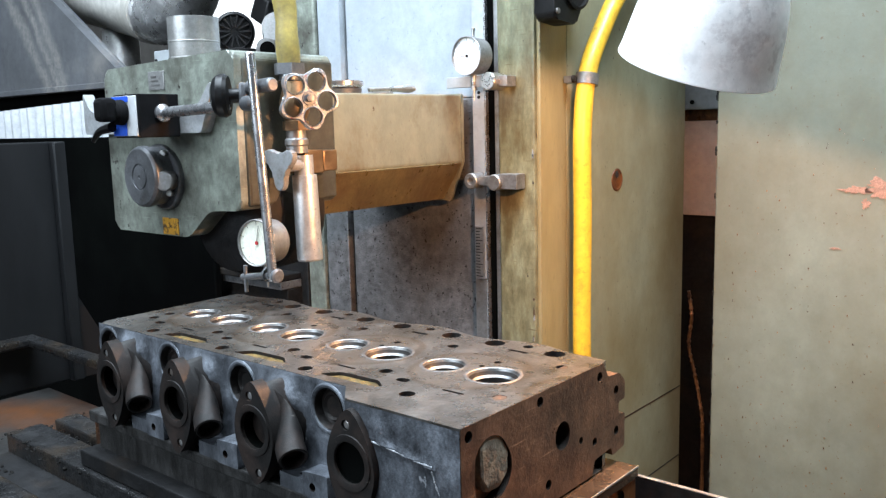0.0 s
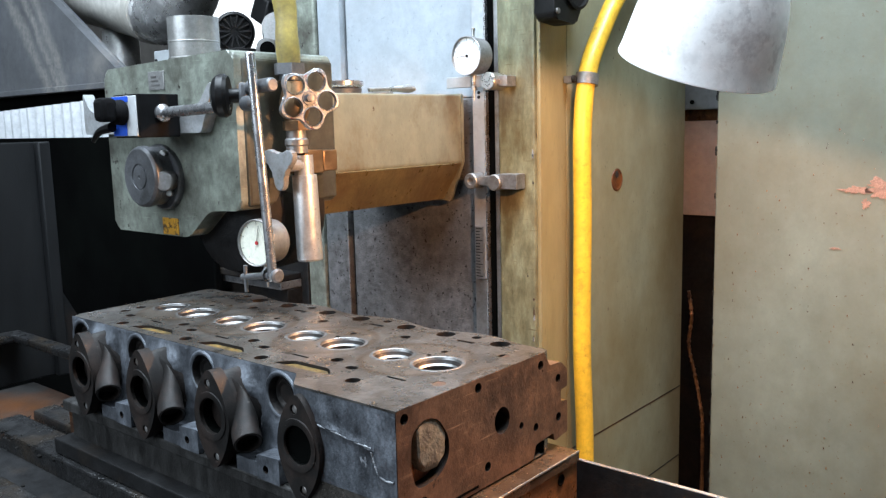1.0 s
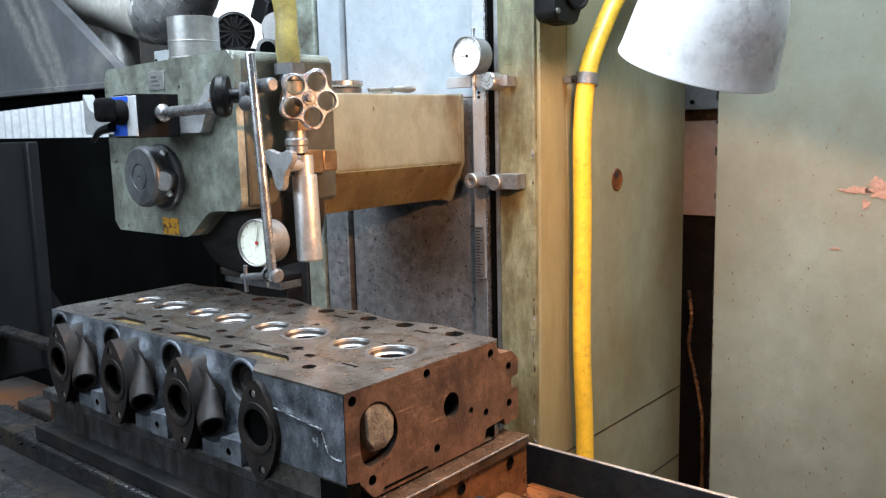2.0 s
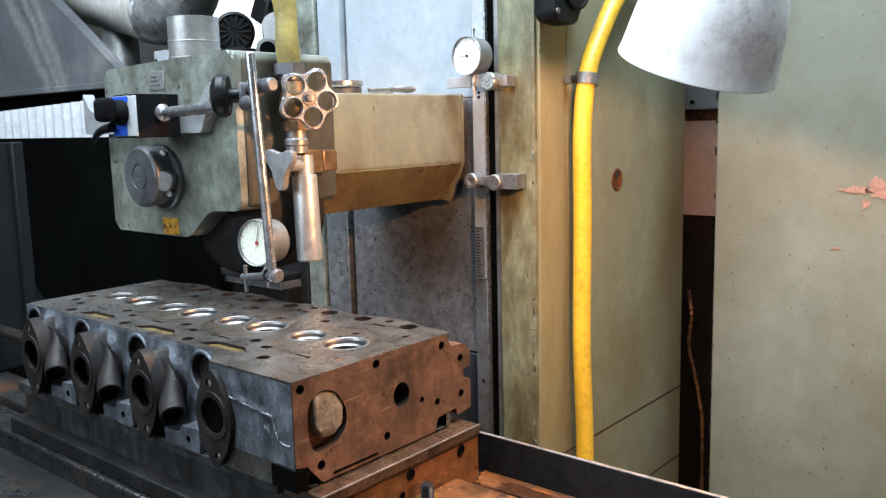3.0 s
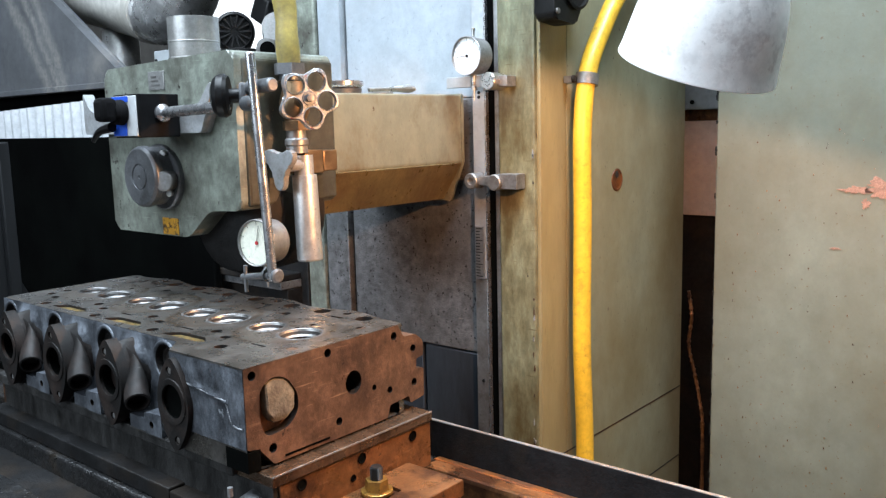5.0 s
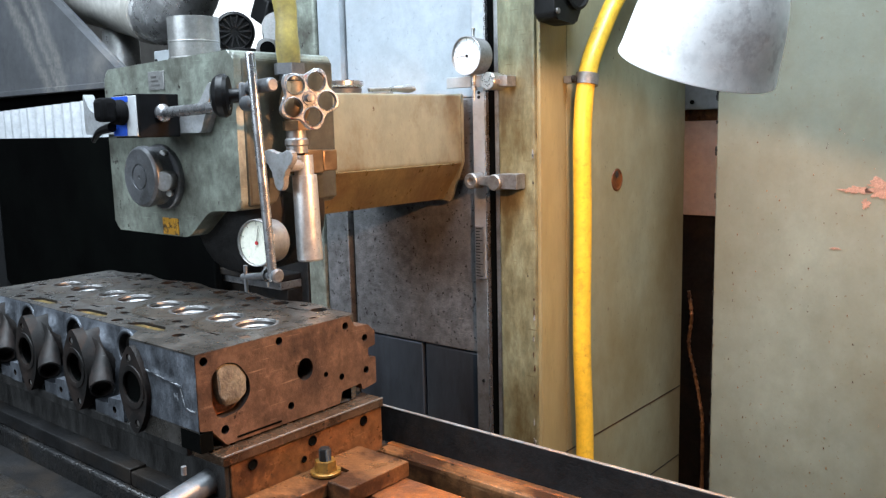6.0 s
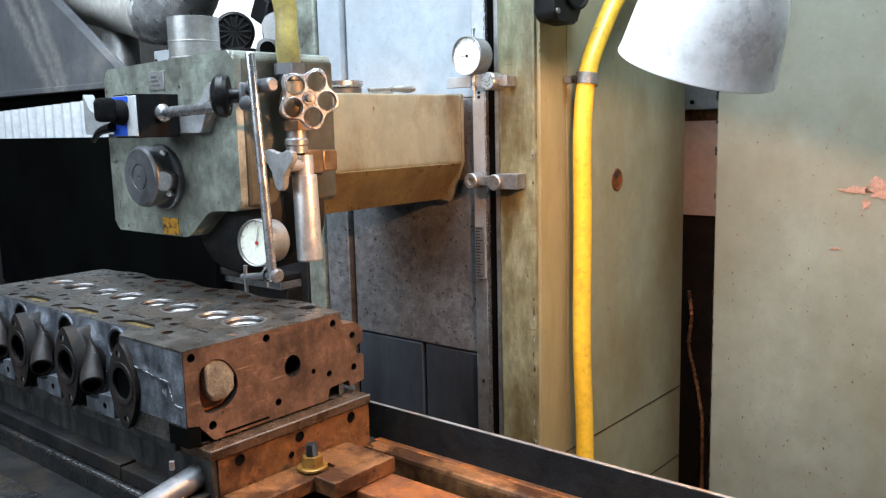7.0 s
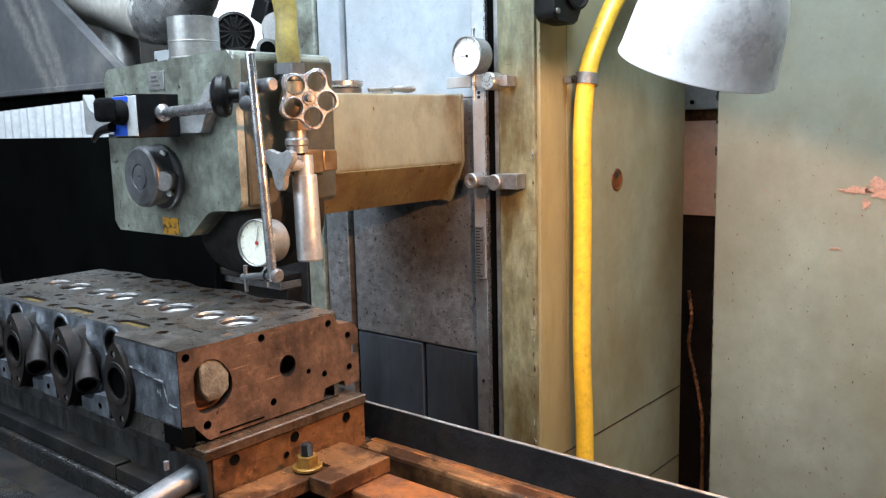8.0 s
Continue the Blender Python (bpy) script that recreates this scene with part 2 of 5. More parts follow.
M["sludge"] = mat("oily_ochre_passage", (0.14, 0.100, 0.036), 0.35, vary=0.4, scale=60, dirt=(0.045, 0.032, 0.014), dirt_at=0.54, dirt_scale=50, grain=160, bump=0.8)



def chamber_marks(m, pitch, x0, y0, r):
    """Round burnt patches, one for each cylinder, on the machined face; x0, y0: the first centre in the mesh's own space."""
    nt = m.node_tree
    n, link = nt.nodes, nt.links.new
    bs = n["Principled BSDF"]
    old = bs.inputs["Base Color"].links[0].from_socket
    tc, sep = n.new("ShaderNodeTexCoord"), n.new("ShaderNodeSeparateXYZ")
    link(tc.outputs["Object"], sep.inputs[0])

    def op(kind, a, b=None):
        k = n.new("ShaderNodeMath")
        k.operation = kind
        for i, v in enumerate((a, b)):
            if isinstance(v, (int, float)):
                k.inputs[i].default_value = v
            elif v is not None:
                link(v, k.inputs[i])
        return k.outputs[0]

    u = op("MULTIPLY", op("SUBTRACT", op("FRACT", op("ADD", op("DIVIDE", op("SUBTRACT", sep.outputs["X"], x0), pitch), 10.5)), 0.5), pitch)
    v = op("SUBTRACT", sep.outputs["Y"], y0)
    wob = n.new("ShaderNodeTexNoise")
    wob.inputs["Scale"].default_value = 60
    link(tc.outputs["Object"], wob.inputs["Vector"])
    d = op("ADD", op("SQRT", op("ADD", op("MULTIPLY", u, u), op("MULTIPLY", v, v))), op("MULTIPLY", op("SUBTRACT", wob.outputs["Fac"], 0.5), 0.006))
    prev = old
    for r0, r1, colour, amount in ((r + 0.001, r - 0.002, (0.15, 0.115, 0.085, 1), 0.75), (r - 0.004, r - 0.009, (0.24, 0.215, 0.19, 1), 0.7)):
        rng = n.new("ShaderNodeMapRange")
        rng.inputs["From Min"].default_value, rng.inputs["From Max"].default_value, rng.inputs["To Max"].default_value = r0, r1, amount
        link(d, rng.inputs["Value"])
        x = n.new("ShaderNodeMix")
        x.data_type = "RGBA"
        link(rng.outputs[0], x.inputs["Factor"])
        link(prev, x.inputs["A"])
        x.inputs["B"].default_value = colour
        prev = x.outputs["Result"]
    link(prev, bs.inputs["Base Color"])


def dust_streaks(m, lines, colour):
    """Rubbed-in dust along the creases of a sheet: lines of (x, z, normal x, normal z, half width) in the mesh's own space."""
    nt = m.node_tree
    n, link = nt.nodes, nt.links.new
    bs = n["Principled BSDF"]
    tc, sep = n.new("ShaderNodeTexCoord"), n.new("ShaderNodeSeparateXYZ")
    wob = n.new("ShaderNodeTexNoise")
    wob.inputs["Scale"].default_value, wob.inputs["Detail"].default_value = 9.0, 3.0
    link(tc.outputs["Object"], wob.inputs["Vector"])
    grit = n.new("ShaderNodeTexNoise")
    grit.inputs["Scale"].default_value, grit.inputs["Detail"].default_value, grit.inputs["Roughness"].default_value = 70.0, 8.0, 0.8
    link(tc.outputs["Object"], grit.inputs["Vector"])
    link(tc.outputs["Object"], sep.inputs[0])

    def op(kind, a, b):
        k = n.new("ShaderNodeMath")
        k.operation = kind
        for i, v in enumerate((a, b)):
            if isinstance(v, (int, float)):
                k.inputs[i].default_value = v
            else:
                link(v, k.inputs[i])
        return k.outputs[0]

    for x0, z0, nx, nz, half in lines:
        d = op("ADD", op("MULTIPLY", op("SUBTRACT", sep.outputs["X"], x0), nx), op("MULTIPLY", op("SUBTRACT", sep.outputs["Z"], z0), nz))
        d = op("ADD", d, op("MULTIPLY", op("SUBTRACT", wob.outputs["Fac"], 0.5), 0.05))
        rng = n.new("ShaderNodeMapRange")
        rng.interpolation_type = "SMOOTHSTEP"
        rng.inputs["From Min"].default_value, rng.inputs["From Max"].default_value = half, 0.0
        link(op("ABSOLUTE", d, 0.0), rng.inputs["Value"])
        g_ = n.new("ShaderNodeMapRange")
        g_.inputs["From Min"].default_value, g_.inputs["From Max"].default_value = 0.35, 0.65
        link(grit.outputs["Fac"], g_.inputs["Value"])
        x = n.new("ShaderNodeMix")
        x.data_type = "RGBA"
        link(op("MULTIPLY", rng.outputs[0], g_.outputs[0]), x.inputs["Factor"])
        link(bs.inputs["Base Color"].links[0].from_socket, x.inputs["A"])
        x.inputs["B"].default_value = (*colour, 1)
        link(x.outputs["Result"], bs.inputs["Base Color"])


# ---- mesh tools ----


def box(bm, x0, x1, y0, y1, z0, z1, bev=0.0, seg=2):
    r = bmesh.ops.create_cube(bm, size=1.0, matrix=Matrix.Translation(((x0 + x1) / 2, (y0 + y1) / 2, (z0 + z1) / 2)) @ Matrix.Diagonal((x1 - x0, y1 - y0, z1 - z0, 1)))
    if bev:
        edges = list({e for v in r["verts"] for e in v.link_edges})
        bmesh.ops.bevel(bm, geom=edges, offset=bev, segments=seg, affect="EDGES", profile=0.5)


def cyl(bm, a, b, r0, r1=None, seg=24, caps=True):
    a, b = Vector(a), Vector(b)
    r1 = r0 if r1 is None else r1
    turn = (b - a).to_track_quat("Z", "Y").to_matrix().to_4x4()
    bmesh.ops.create_cone(bm, cap_ends=caps, segments=seg, radius1=r0, radius2=r1, depth=(b - a).length, matrix=Matrix.Translation((a + b) / 2) @ turn)


def lathe(bm, origin, axis, profile, seg=32):
    """Turned shape: profile of (along, radius) about the axis."""
    turn = Vector(axis).to_track_quat("Z", "Y").to_matrix()
    o, rings = Vector(origin), []
    for h, r in profile:
        if r <= 1e-6:
            rings.append([bm.verts.new(o + turn @ Vector((0, 0, h)))])
        else:
            rings.append([bm.verts.new(o + turn @ Vector((r * math.cos(i * math.tau / seg), r * math.sin(i * math.tau / seg), h))) for i in range(seg)])
    for p, q in zip(rings, rings[1:]):
        for i in range(seg):
            j = (i + 1) % seg
            if len(p) == 1 and len(q) > 1:
                bm.faces.new((p[0], q[i], q[j]))
            elif len(q) == 1 and len(p) > 1:
                bm.faces.new((p[i], p[j], q[0]))
            elif len(p) > 1:
                bm.faces.new((p[i], p[j], q[j], q[i]))


def smooth_path(pts, n=8):
    out, p = [], [Vector(v) for v in pts]
    p = [2 * p[0] - p[1]] + p + [2 * p[-1] - p[-2]]
    for i in range(1, len(p) - 2):
        for k in range(n):
            t = k / n
            a, b, c, d = p[i - 1], p[i], p[i + 1], p[i + 2]
            out.append(0.5 * (2 * b + (c - a) * t + (2 * a - 5 * b + 4 * c - d) * t * t + (3 * b - a - 3 * c + d) * t ** 3))
    out.append(p[-2])
    return out


def tube(bm, pts, radius, seg=16, caps=True):
    """A round tube along points; radius is a number or a function of the share of the way."""
    rings, up = [], None
    for i, p in enumerate(pts):
        d = (pts[min(i + 1, len(pts) - 1)] - pts[max(i - 1, 0)]).normalized()
        if up is None:
            up = d.orthogonal().normalized()
        up = (up - d * up.dot(d)).normalized()
        side = d.cross(up)
        r = radius(i / (len(pts) - 1)) if callable(radius) else radius
        rings.append([bm.verts.new(p + r * (math.cos(k * math.tau / seg) * up + math.sin(k * math.tau / seg) * side)) for k in range(seg)])
    for a, b in zip(rings, rings[1:]):
        for k in range(seg):
            j = (k + 1) % seg
            bm.faces.new((a[k], a[j], b[j], b[k]))
    if caps:
        bm.faces.new(rings[0][::-1])
        bm.faces.new(rings[-1])


AXES = {"z": lambda u, v, w: (u, v, w), "x": lambda u, v, w: (w, u, v), "y": lambda u, v, w: (u, w, v)}


def loop_of(bm, pts, place, w):
    vs = [bm.verts.new(place(u, v, w)) for u, v in pts]
    return vs, [bm.edges.new((vs[i], vs[(i + 1) % len(vs)])) for i in range(len(vs))]


def wall_between(bm, a, b):
    for i in range(len(a)):
        j = (i + 1) % len(a)
        bm.faces.new((a[i], a[j], b[j], b[i]))


def inside(u, v, pts):
    odd = False
    for (a, b), (c, d) in zip(pts, pts[1:] + pts[:1]):
        if (b > v) != (d > v) and u < (c - a) * (v - b) / (d - b) + a:
            odd = not odd
    return odd


def face_with_holes(bm, outer, holes, axis, w, closed_at=None):
    """A flat face at w on an axis with holes cut in it. holes: (points, depth); each hole has its wall and floor.
    closed_at: where the outer rim is drawn to and closed, for a solid body."""
    place = AXES[axis]
    vs, es = loop_of(bm, outer, place, w)
    inner = []
    for pts, depth in holes:
        hv, he = loop_of(bm, pts, place, w)
        es += he
        inner.append((hv, pts, depth))
    bmesh.ops.triangle_fill(bm, use_beauty=True, use_dissolve=False, edges=es)
    along = {"x": 0, "y": 1, "z": 2}[axis]
    uv = {"x": (1, 2), "y": (0, 2), "z": (0, 1)}[axis]
    caps = []
    for f in bm.faces:
        if abs(f.calc_center_median()[along] - w) > 1e-6:
            continue
        m = f.calc_center_median()
        if any(inside(m[uv[0]], m[uv[1]], pts) for _, pts, _ in inner):
            caps.append(f)
    if caps:
        bmesh.ops.delete(bm, geom=caps, context="FACES_ONLY")
    for hv, pts, depth in inner:
        fv, _ = loop_of(bm, pts, place, w + depth)
        known = set(bm.faces)
        wall_between(bm, hv, fv)
        bm.faces.new(fv)
        for f in set(bm.faces) - known:
            f.material_index = 1
    if closed_at is not None:
        bv, _ = loop_of(bm, outer, place, closed_at)
        wall_between(bm, vs, bv)
        bm.faces.new(bv)


def ring_pts(cx, cy, r, n=20, rx=1.0, ry=1.0):
    return [(cx + rx * r * math.cos(i * math.tau / n), cy + ry * r * math.sin(i * math.tau / n)) for i in range(n)]


def slot_pts(cx, cy, length, width, n=6):
    out = []
    for s, a0 in ((1, -90), (-1, 90)):
        out += [(cx + s * (length - width) / 2 + width / 2 * math.cos(radians(a0 + 180 * i / n)), cy + width / 2 * math.sin(radians(a0 + 180 * i / n))) for i in range(n + 1)]
    return out


def prism(bm, outline, axis, w0, w1, bev=0.0):
    place = AXES[axis]
    a, _ = loop_of(bm, outline, place, w0)
    b, _ = loop_of(bm, outline, place, w1)
    wall_between(bm, a, b)
    fa, fb = bm.faces.new(a), bm.faces.new(b)
    if bev:
        bmesh.ops.bevel(bm, geom=list(set(fa.edges) | set(fb.edges)), offset=bev, segments=2, affect="EDGES", profile=0.5)


def rounded(outline, r, n=4):
    """The outline with its corners rounded off."""
    out, k = [], len(outline)
    for i in range(k):
        p, a, b = Vector(outline[i]), Vector(outline[i - 1]), Vector(outline[(i + 1) % k])
        da, db = (a - p), (b - p)
        q = min(r, da.length * 0.45, db.length * 0.45)
        s, e = p + da.normalized() * q, p + db.normalized() * q
        for j in range(n + 1):
            t = j / n
            out.append(tuple((1 - t) ** 2 * s + 2 * t * (1 - t) * p + t * t * e))
    return out


def part(name, bm, material, parent, label="", flat=False, at=None):
    bmesh.ops.remove_doubles(bm, verts=bm.verts, dist=1e-5)
    bmesh.ops.recalc_face_normals(bm, faces=bm.faces)
    me = bpy.data.meshes.new(name)
    if not flat:
        for f in bm.faces:
            f.smooth = True
        for e in bm.edges:
            if len(e.link_faces) == 2 and e.calc_face_angle(0) > radians(22):
                e.smooth = False
    bm.to_mesh(me)
    bm.free()
    me.materials.append(material)
    if any(p.material_index for p in me.polygons):
        me.materials.append(M["hole"])
    ob = new(name, me)
    if parent is not None:
        ob.parent = parent
    if at is not None:
        ob.matrix_basis = at
    if label:
        ob["label"] = label
    return ob


def thing(name, base, label, category, group="", kind=""):
    ob = new(name)
    ob.empty_display_size = 0.05
    ob.location = base
    return tagged(ob, label, category, group, kind)


def bx(*args, **kw):
    bm = bmesh.new()
    box(bm, *args, **kw)
    return bm


def cy(*args, **kw):
    bm = bmesh.new()
    cyl(bm, *args, **kw)
    return bm


def structure(name, bm, material, label):
    return tagged(part(name, bm, material, None), label, name.split("_")[0], "", "structure")

# ---- the hall ----
bm = bmesh.new()
box(bm, -6, 4, -3.2, 4.2, -0.1, 0)
structure("floor", bm, M["concrete"], "oil-stained grey concrete workshop floor")


def wall_with_opening(name, label, horizontal, w0, w1, a0, a1, opening):
    """A wall 3.1 m high between w0 and w1 on one axis, from a0 to a1 on the other, with one opening (from, to, sill, head)."""
    bm = bmesh.new()
    o0, o1, s, h = opening
    for p0, p1, z0, z1 in ((a0, o0, 0, 3.1), (o1, a1, 0, 3.1), (o0, o1, 0, s), (o0, o1, h, 3.1)):
        if horizontal:
            box(bm, p0, p1, w0, w1, z0, z1)
        else:
            box(bm, w0, w1, p0, p1, z0, z1)
    return structure(name, bm, M["wall"], label)


wall_with_opening("wall_south", "dusty plaster workshop wall with a high window", True, -3.2, -3.0, -6, 4, (-3.4, 0.0, 1.9, 2.9))
wall_with_opening("wall_north", "dusty plaster wall behind the machines", True, 4.0, 4.2, -6, 4, (-5.9, -4.4, 1.6, 2.9))
structure("wall_west", bx(-6.2, -6, -3.2, 4.2, 0, 3.1), M["wall"], "plain dusty plaster workshop wall")
structure("wall_east", bx(4, 4.2, -3.2, 4.2, 0, 3.1), M["wall"], "plain dusty plaster workshop wall")
bm = bmesh.new()
for x0, x1, y0, y1 in ((-6.2, -2.3, -3.2, 4.2), (0.6, 4.2, -3.2, 4.2), (-2.3, 0.6, -3.2, -0.6), (-2.3, -0.3, 0.7, 4.2), (0.0, 0.6, -0.6, 0.4), (-0.3, 0.6, 1.2, 4.2)):
    box(bm, x0, x1, y0, y1, 3.1, 3.25)
structure("ceiling", bm, M["wall"], "plain workshop ceiling with a skylight opening")

glare = bpy.data.materials.new("overcast_daylight")
glare.use_nodes = True
glare.node_tree.nodes["Principled BSDF"].inputs["Base Color"].default_value = (0.8, 0.8, 0.8, 1)
glare.node_tree.nodes["Principled BSDF"].inputs["Emission Color"].default_value = (0.86, 0.93, 1.0, 1)
glare.node_tree.nodes["Principled BSDF"].inputs["Emission Strength"].default_value = 0.9
structure("backdrop", bx(-7.5, -3.8, 5.0, 5.05, 0.5, 4.0), glare, "bright overcast sky outside the rear window")

# ---- machine column ----
YC, XC = 1.065, -0.704
col = thing("machine_column", (-0.95, 1.32, 0), "green-painted cast machine column with a grey steel slideway", "machine")
B = Vector(col.location)


def colpart(name, x0, x1, y0, y1, z0, z1, m, bev=0.003, label=""):
    return part(name, bx(x0 - B.x, x1 - B.x, y0 - B.y, y1 - B.y, z0 - B.z, z1 - B.z, bev=bev), M[m], col, label)


colpart("column_body", -1.10, -0.7785, 1.10, 1.579, 0.0, 2.6, "green", 0.004)
colpart("front_pillar", -0.778, XC - 0.006, YC, 1.12, 0.0, 2.6, "pillar", 0.004, "oil-stained pale green cast pillar")
# Ochre from the front edge to the hose, green beyond it.
colpart("pillar_side", -0.778, XC, YC + 0.006, 1.1445, 0.0, 2.6, "ochre_side", 0.002, "ochre strip of the column side")
colpart("side_panel", -0.778, XC, 1.145, 1.58, 0.0, 2.6, "green", 0.002, "pale green column side with faint oil stains")
# Shallow black filler: the slot's shade is in its colour.
colpart("way_slot", -0.8005, -0.7870, YC + 0.007, 1.0988, 0.3, 2.4, "black_shade", 0.0, "black filler for the shaded slot between the guide strips")
colpart("way_strip", -0.829, -0.8038, YC + 0.002, 1.099, 1.10, 2.4, "plate", 0.002, "grey steel guide strip")
# Lower length of the strip is a darker brown-grey.
colpart("way_strip", -0.829, -0.8038, YC + 0.002, 1.099, 0.3, 1.0995, "steel_dull", 0.002, "brown-grey lower guide strip")
colpart("way_edge", -0.7865, -0.7785, YC + 0.003, 1.099, 0.3, 2.4, "steel_dull", 0.0015, "narrow worn steel edge")
colpart("way_lip", -0.8035, -0.8010, YC + 0.0005, 1.099, 0.3, 2.4, "rod", 0.0005, "bright worn lip of the guide strip")
# Pale sheets above the arm; below it the colour carries the arm's shade.
colpart("slide_cover", -1.117, -0.831, YC + 0.012, 1.099, 1.389, 2.4, "plate_lit", 0.002, "pale blue-grey steel cover sheet")
colpart("slide_cover", -1.117, -0.831, YC + 0.012, 1.099, 0.972, 1.388, "plate_grime_shade", 0.002, "speckled grey cover sheet, coloured darker as shaded by the arm")
colpart("lower_cover", -1.117, -0.9585, YC + 0.014, 1.099, 0.3, 0.969, "cover_dark", 0.002, "grey lower cover sheet")
colpart("lower_cover", -0.9505, -0.831, YC + 0.014, 1.099, 0.3, 0.969, "cover_dark", 0.002, "grey lower cover sheet")
colpart("side_strip", -1.182, -1.124, YC + 0.004, 1.10, 1.389, 2.4, "plate_lit", 0.002, "pale blue-grey side strip")
colpart("side_strip", -1.182, -1.124, YC + 0.004, 1.10, 0.3, 1.388, "plate_grime_shade", 0.002, "grey side strip, coloured darker as shaded below the arm")
colpart("left_pillar", -1.25, -1.186, YC, 1.5, 0.0, 2.6, "green_dark", 0.005, "grimy green pillar edge")
# panel joints on the side of the column
for z in (0.81, 0.663):
    colpart("panel_joint", XC - 0.002, XC + 0.0006, 1.10, 1.579, z - 0.0012, z + 0.0012, "rust_dark", 0.0)

# ---- grinding head on its arm ----
head = thing("grinding_head", (-0.97, 0.80, 1.22), "grimy green cast grinding head on a box arm", "machine head")
B2 = Vector(head.location)
loc = lambda *p: tuple(Vector(p) - B2)
bm = bmesh.new()
front = rounded([(-1.114, 1.213), (-0.935, 1.213), (-0.888, 1.249), (-0.823, 1.252), (-0.823, 1.440), (-1.114, 1.432)], 0.012)
prism(bm, [(x - B2.x, z - B2.z) for x, z in front], "y", 0.612 - B2.y, 0.765 - B2.y, bev=0.004)
part("housing", bm, M["green_dark"], head, "grimy green cast housing")
bm = bmesh.new()
arm = rounded([(-0.845, 1.393), (-0.845, 1.288), (-0.886, 1.227), (-1.06, 1.226), (-1.06, 1.393)], 0.004)
prism(bm, [(x - B2.x, z - B2.z) for x, z in arm], "y", 0.768 - B2.y, 1.062 - B2.y, bev=0.003)
part("arm", bm, M["ochre"], head, "oil-stained ochre-green box arm")
# Facet sheet: oil stain plus the shade of a down-facing side, in colour.
bm = bmesh.new()
prism(bm, [(x - B2.x, z - B2.z) for x, z in ((-0.8445, 1.2855), (-0.8835, 1.2275), (-0.8865, 1.2295), (-0.8475, 1.2875))], "y", 0.770 - B2.y, 1.060 - B2.y)
part("arm_facet", bm, M["facet_oil_shade"], head, "brown oil-stained lower facet of the arm, coloured darker as its shaded underside")
bm = bmesh.new()
lathe(bm, loc(-0.985, 0.612, 1.291), (0, -1, 0), [(0, 0.0405), (0.006, 0.0405), (0.008, 0.0375), (0.022, 0.0375), (0.024, 0.0392), (0.031, 0.0385), (0.0335, 0.0360), (0.034, 0.0350), (0.034, 0.0170), (0.0326, 0.0165), (0.0326, 0.0150), (0.034, 0.0145), (0.034, 0.0022), (0.033, 0.0020), (0.033, 0)], 48)
part("spindle_cap", bm, M["cap_grey"], head, "grey turned spindle cap")
bm = bmesh.new()
lathe(bm, loc(-0.90, 0.70, 1.245), (0, -1, 0), [(-0.04, 0), (-0.04, 0.080), (0.03, 0.085), (0.05, 0.078), (0.06, 0.05), (0.06, 0)], 40)
part("wheel_guard", bm, M["dark_steel"], head, "dark round wheel guard")

# ---- the moving table ----
N = Vector((-0.337, 0.414, 1.15))
TABLE_Z = 1.15 - 0.153
table = thing("machine_table", (N.x - 0.25, N.y + 0.10, 0.80), "rusty slotted machine table with a coolant tray", "machine table")
BT = Vector(table.location)
tl = lambda x0, x1, y0, y1, z0, z1: (x0 + N.x - BT.x, x1 + N.x - BT.x, y0 + N.y - BT.y, y1 + N.y - BT.y, z0 + N.z - BT.z, z1 + N.z - BT.z)
# Near rib halves are orange: rust, plus lamp warmth put into the colour.
for y0, y1 in ((-0.16, -0.069), (-0.011, 0.032), (0.047, 0.078), (0.125, 0.1775)):
    part("table_rib", bx(*tl(-0.69, 0.0, y0, y1, -0.20, -0.1535), bev=0.003), M["rib_wet"], table, "black greasy table rib")
    part("table_rib", bx(*tl(0.0002, 0.62, y0, y1, -0.20, -0.1535), bev=0.003), M["rust"], table, "rusty table rib, coloured more orange as lit by the lamp")
part("table_base", bx(*tl(-0.688, 0.618, -0.16, 0.205, -0.249, -0.1765), bev=0.002), M["dark_steel"], table)
part("tray_floor", bx(*tl(-1.15, 0.75, -0.30, 0.25, -0.26, -0.2525)), M["rust_dark"], table, "dark rusty tray floor")
part("tray_ledge", bx(*tl(-1.15, 0.0, 0.2215, 0.2485, -0.172, -0.158), bev=0.004), M["rib_wet"], table)
part("tray_ledge", bx(*tl(0.0002, 0.75, 0.2215, 0.2495, -0.20, -0.1585), bev=0.005), M["rust_block"], table, "rust-streaked ledge")
part("rust_line", bx(*tl(0.0005, 0.75, 0.2400, 0.2494, -0.1590, -0.1580), bev=0.0004), M["rust"], table, "orange rust along the foot of the tray wall")
part("tray_ledge", bx(*tl(-1.188, -1.151, -0.30, 0.2485, -0.172, -0.158), bev=0.004), M["rib_wet"], table)
part("back_rail", bx(*tl(-0.80, 0.75, 0.25, 0.254, -0.26, -0.12), bev=0.001), M["dark_steel"], table, "dark sheet-steel tray wall")
part("end_guard", bx(*tl(-1.20, -1.19, -0.5, 0.33, -0.26, 0.183), bev=0.003), M["guard_paint"], table, "black end splash guard")
part("guard_post", bx(*tl(-1.189, -1.172, 0.308, 0.331, -0.26, 0.183), bev=0.003), M["guard_paint"], table)
bm = bmesh.new()
prism(bm, [(y + N.y - BT.y, z + N.z - BT.z) for y, z in ((0.3315, -0.095), (0.372, -0.178), (0.398, -0.185), (0.398, -0.26), (0.3315, -0.26))], "x", -1.189 + N.x - BT.x, -1.184 + N.x - BT.x, bev=0.001)
part("guard_gusset", bm, M["guard_paint"], table, "black bent gusset of the guard post")
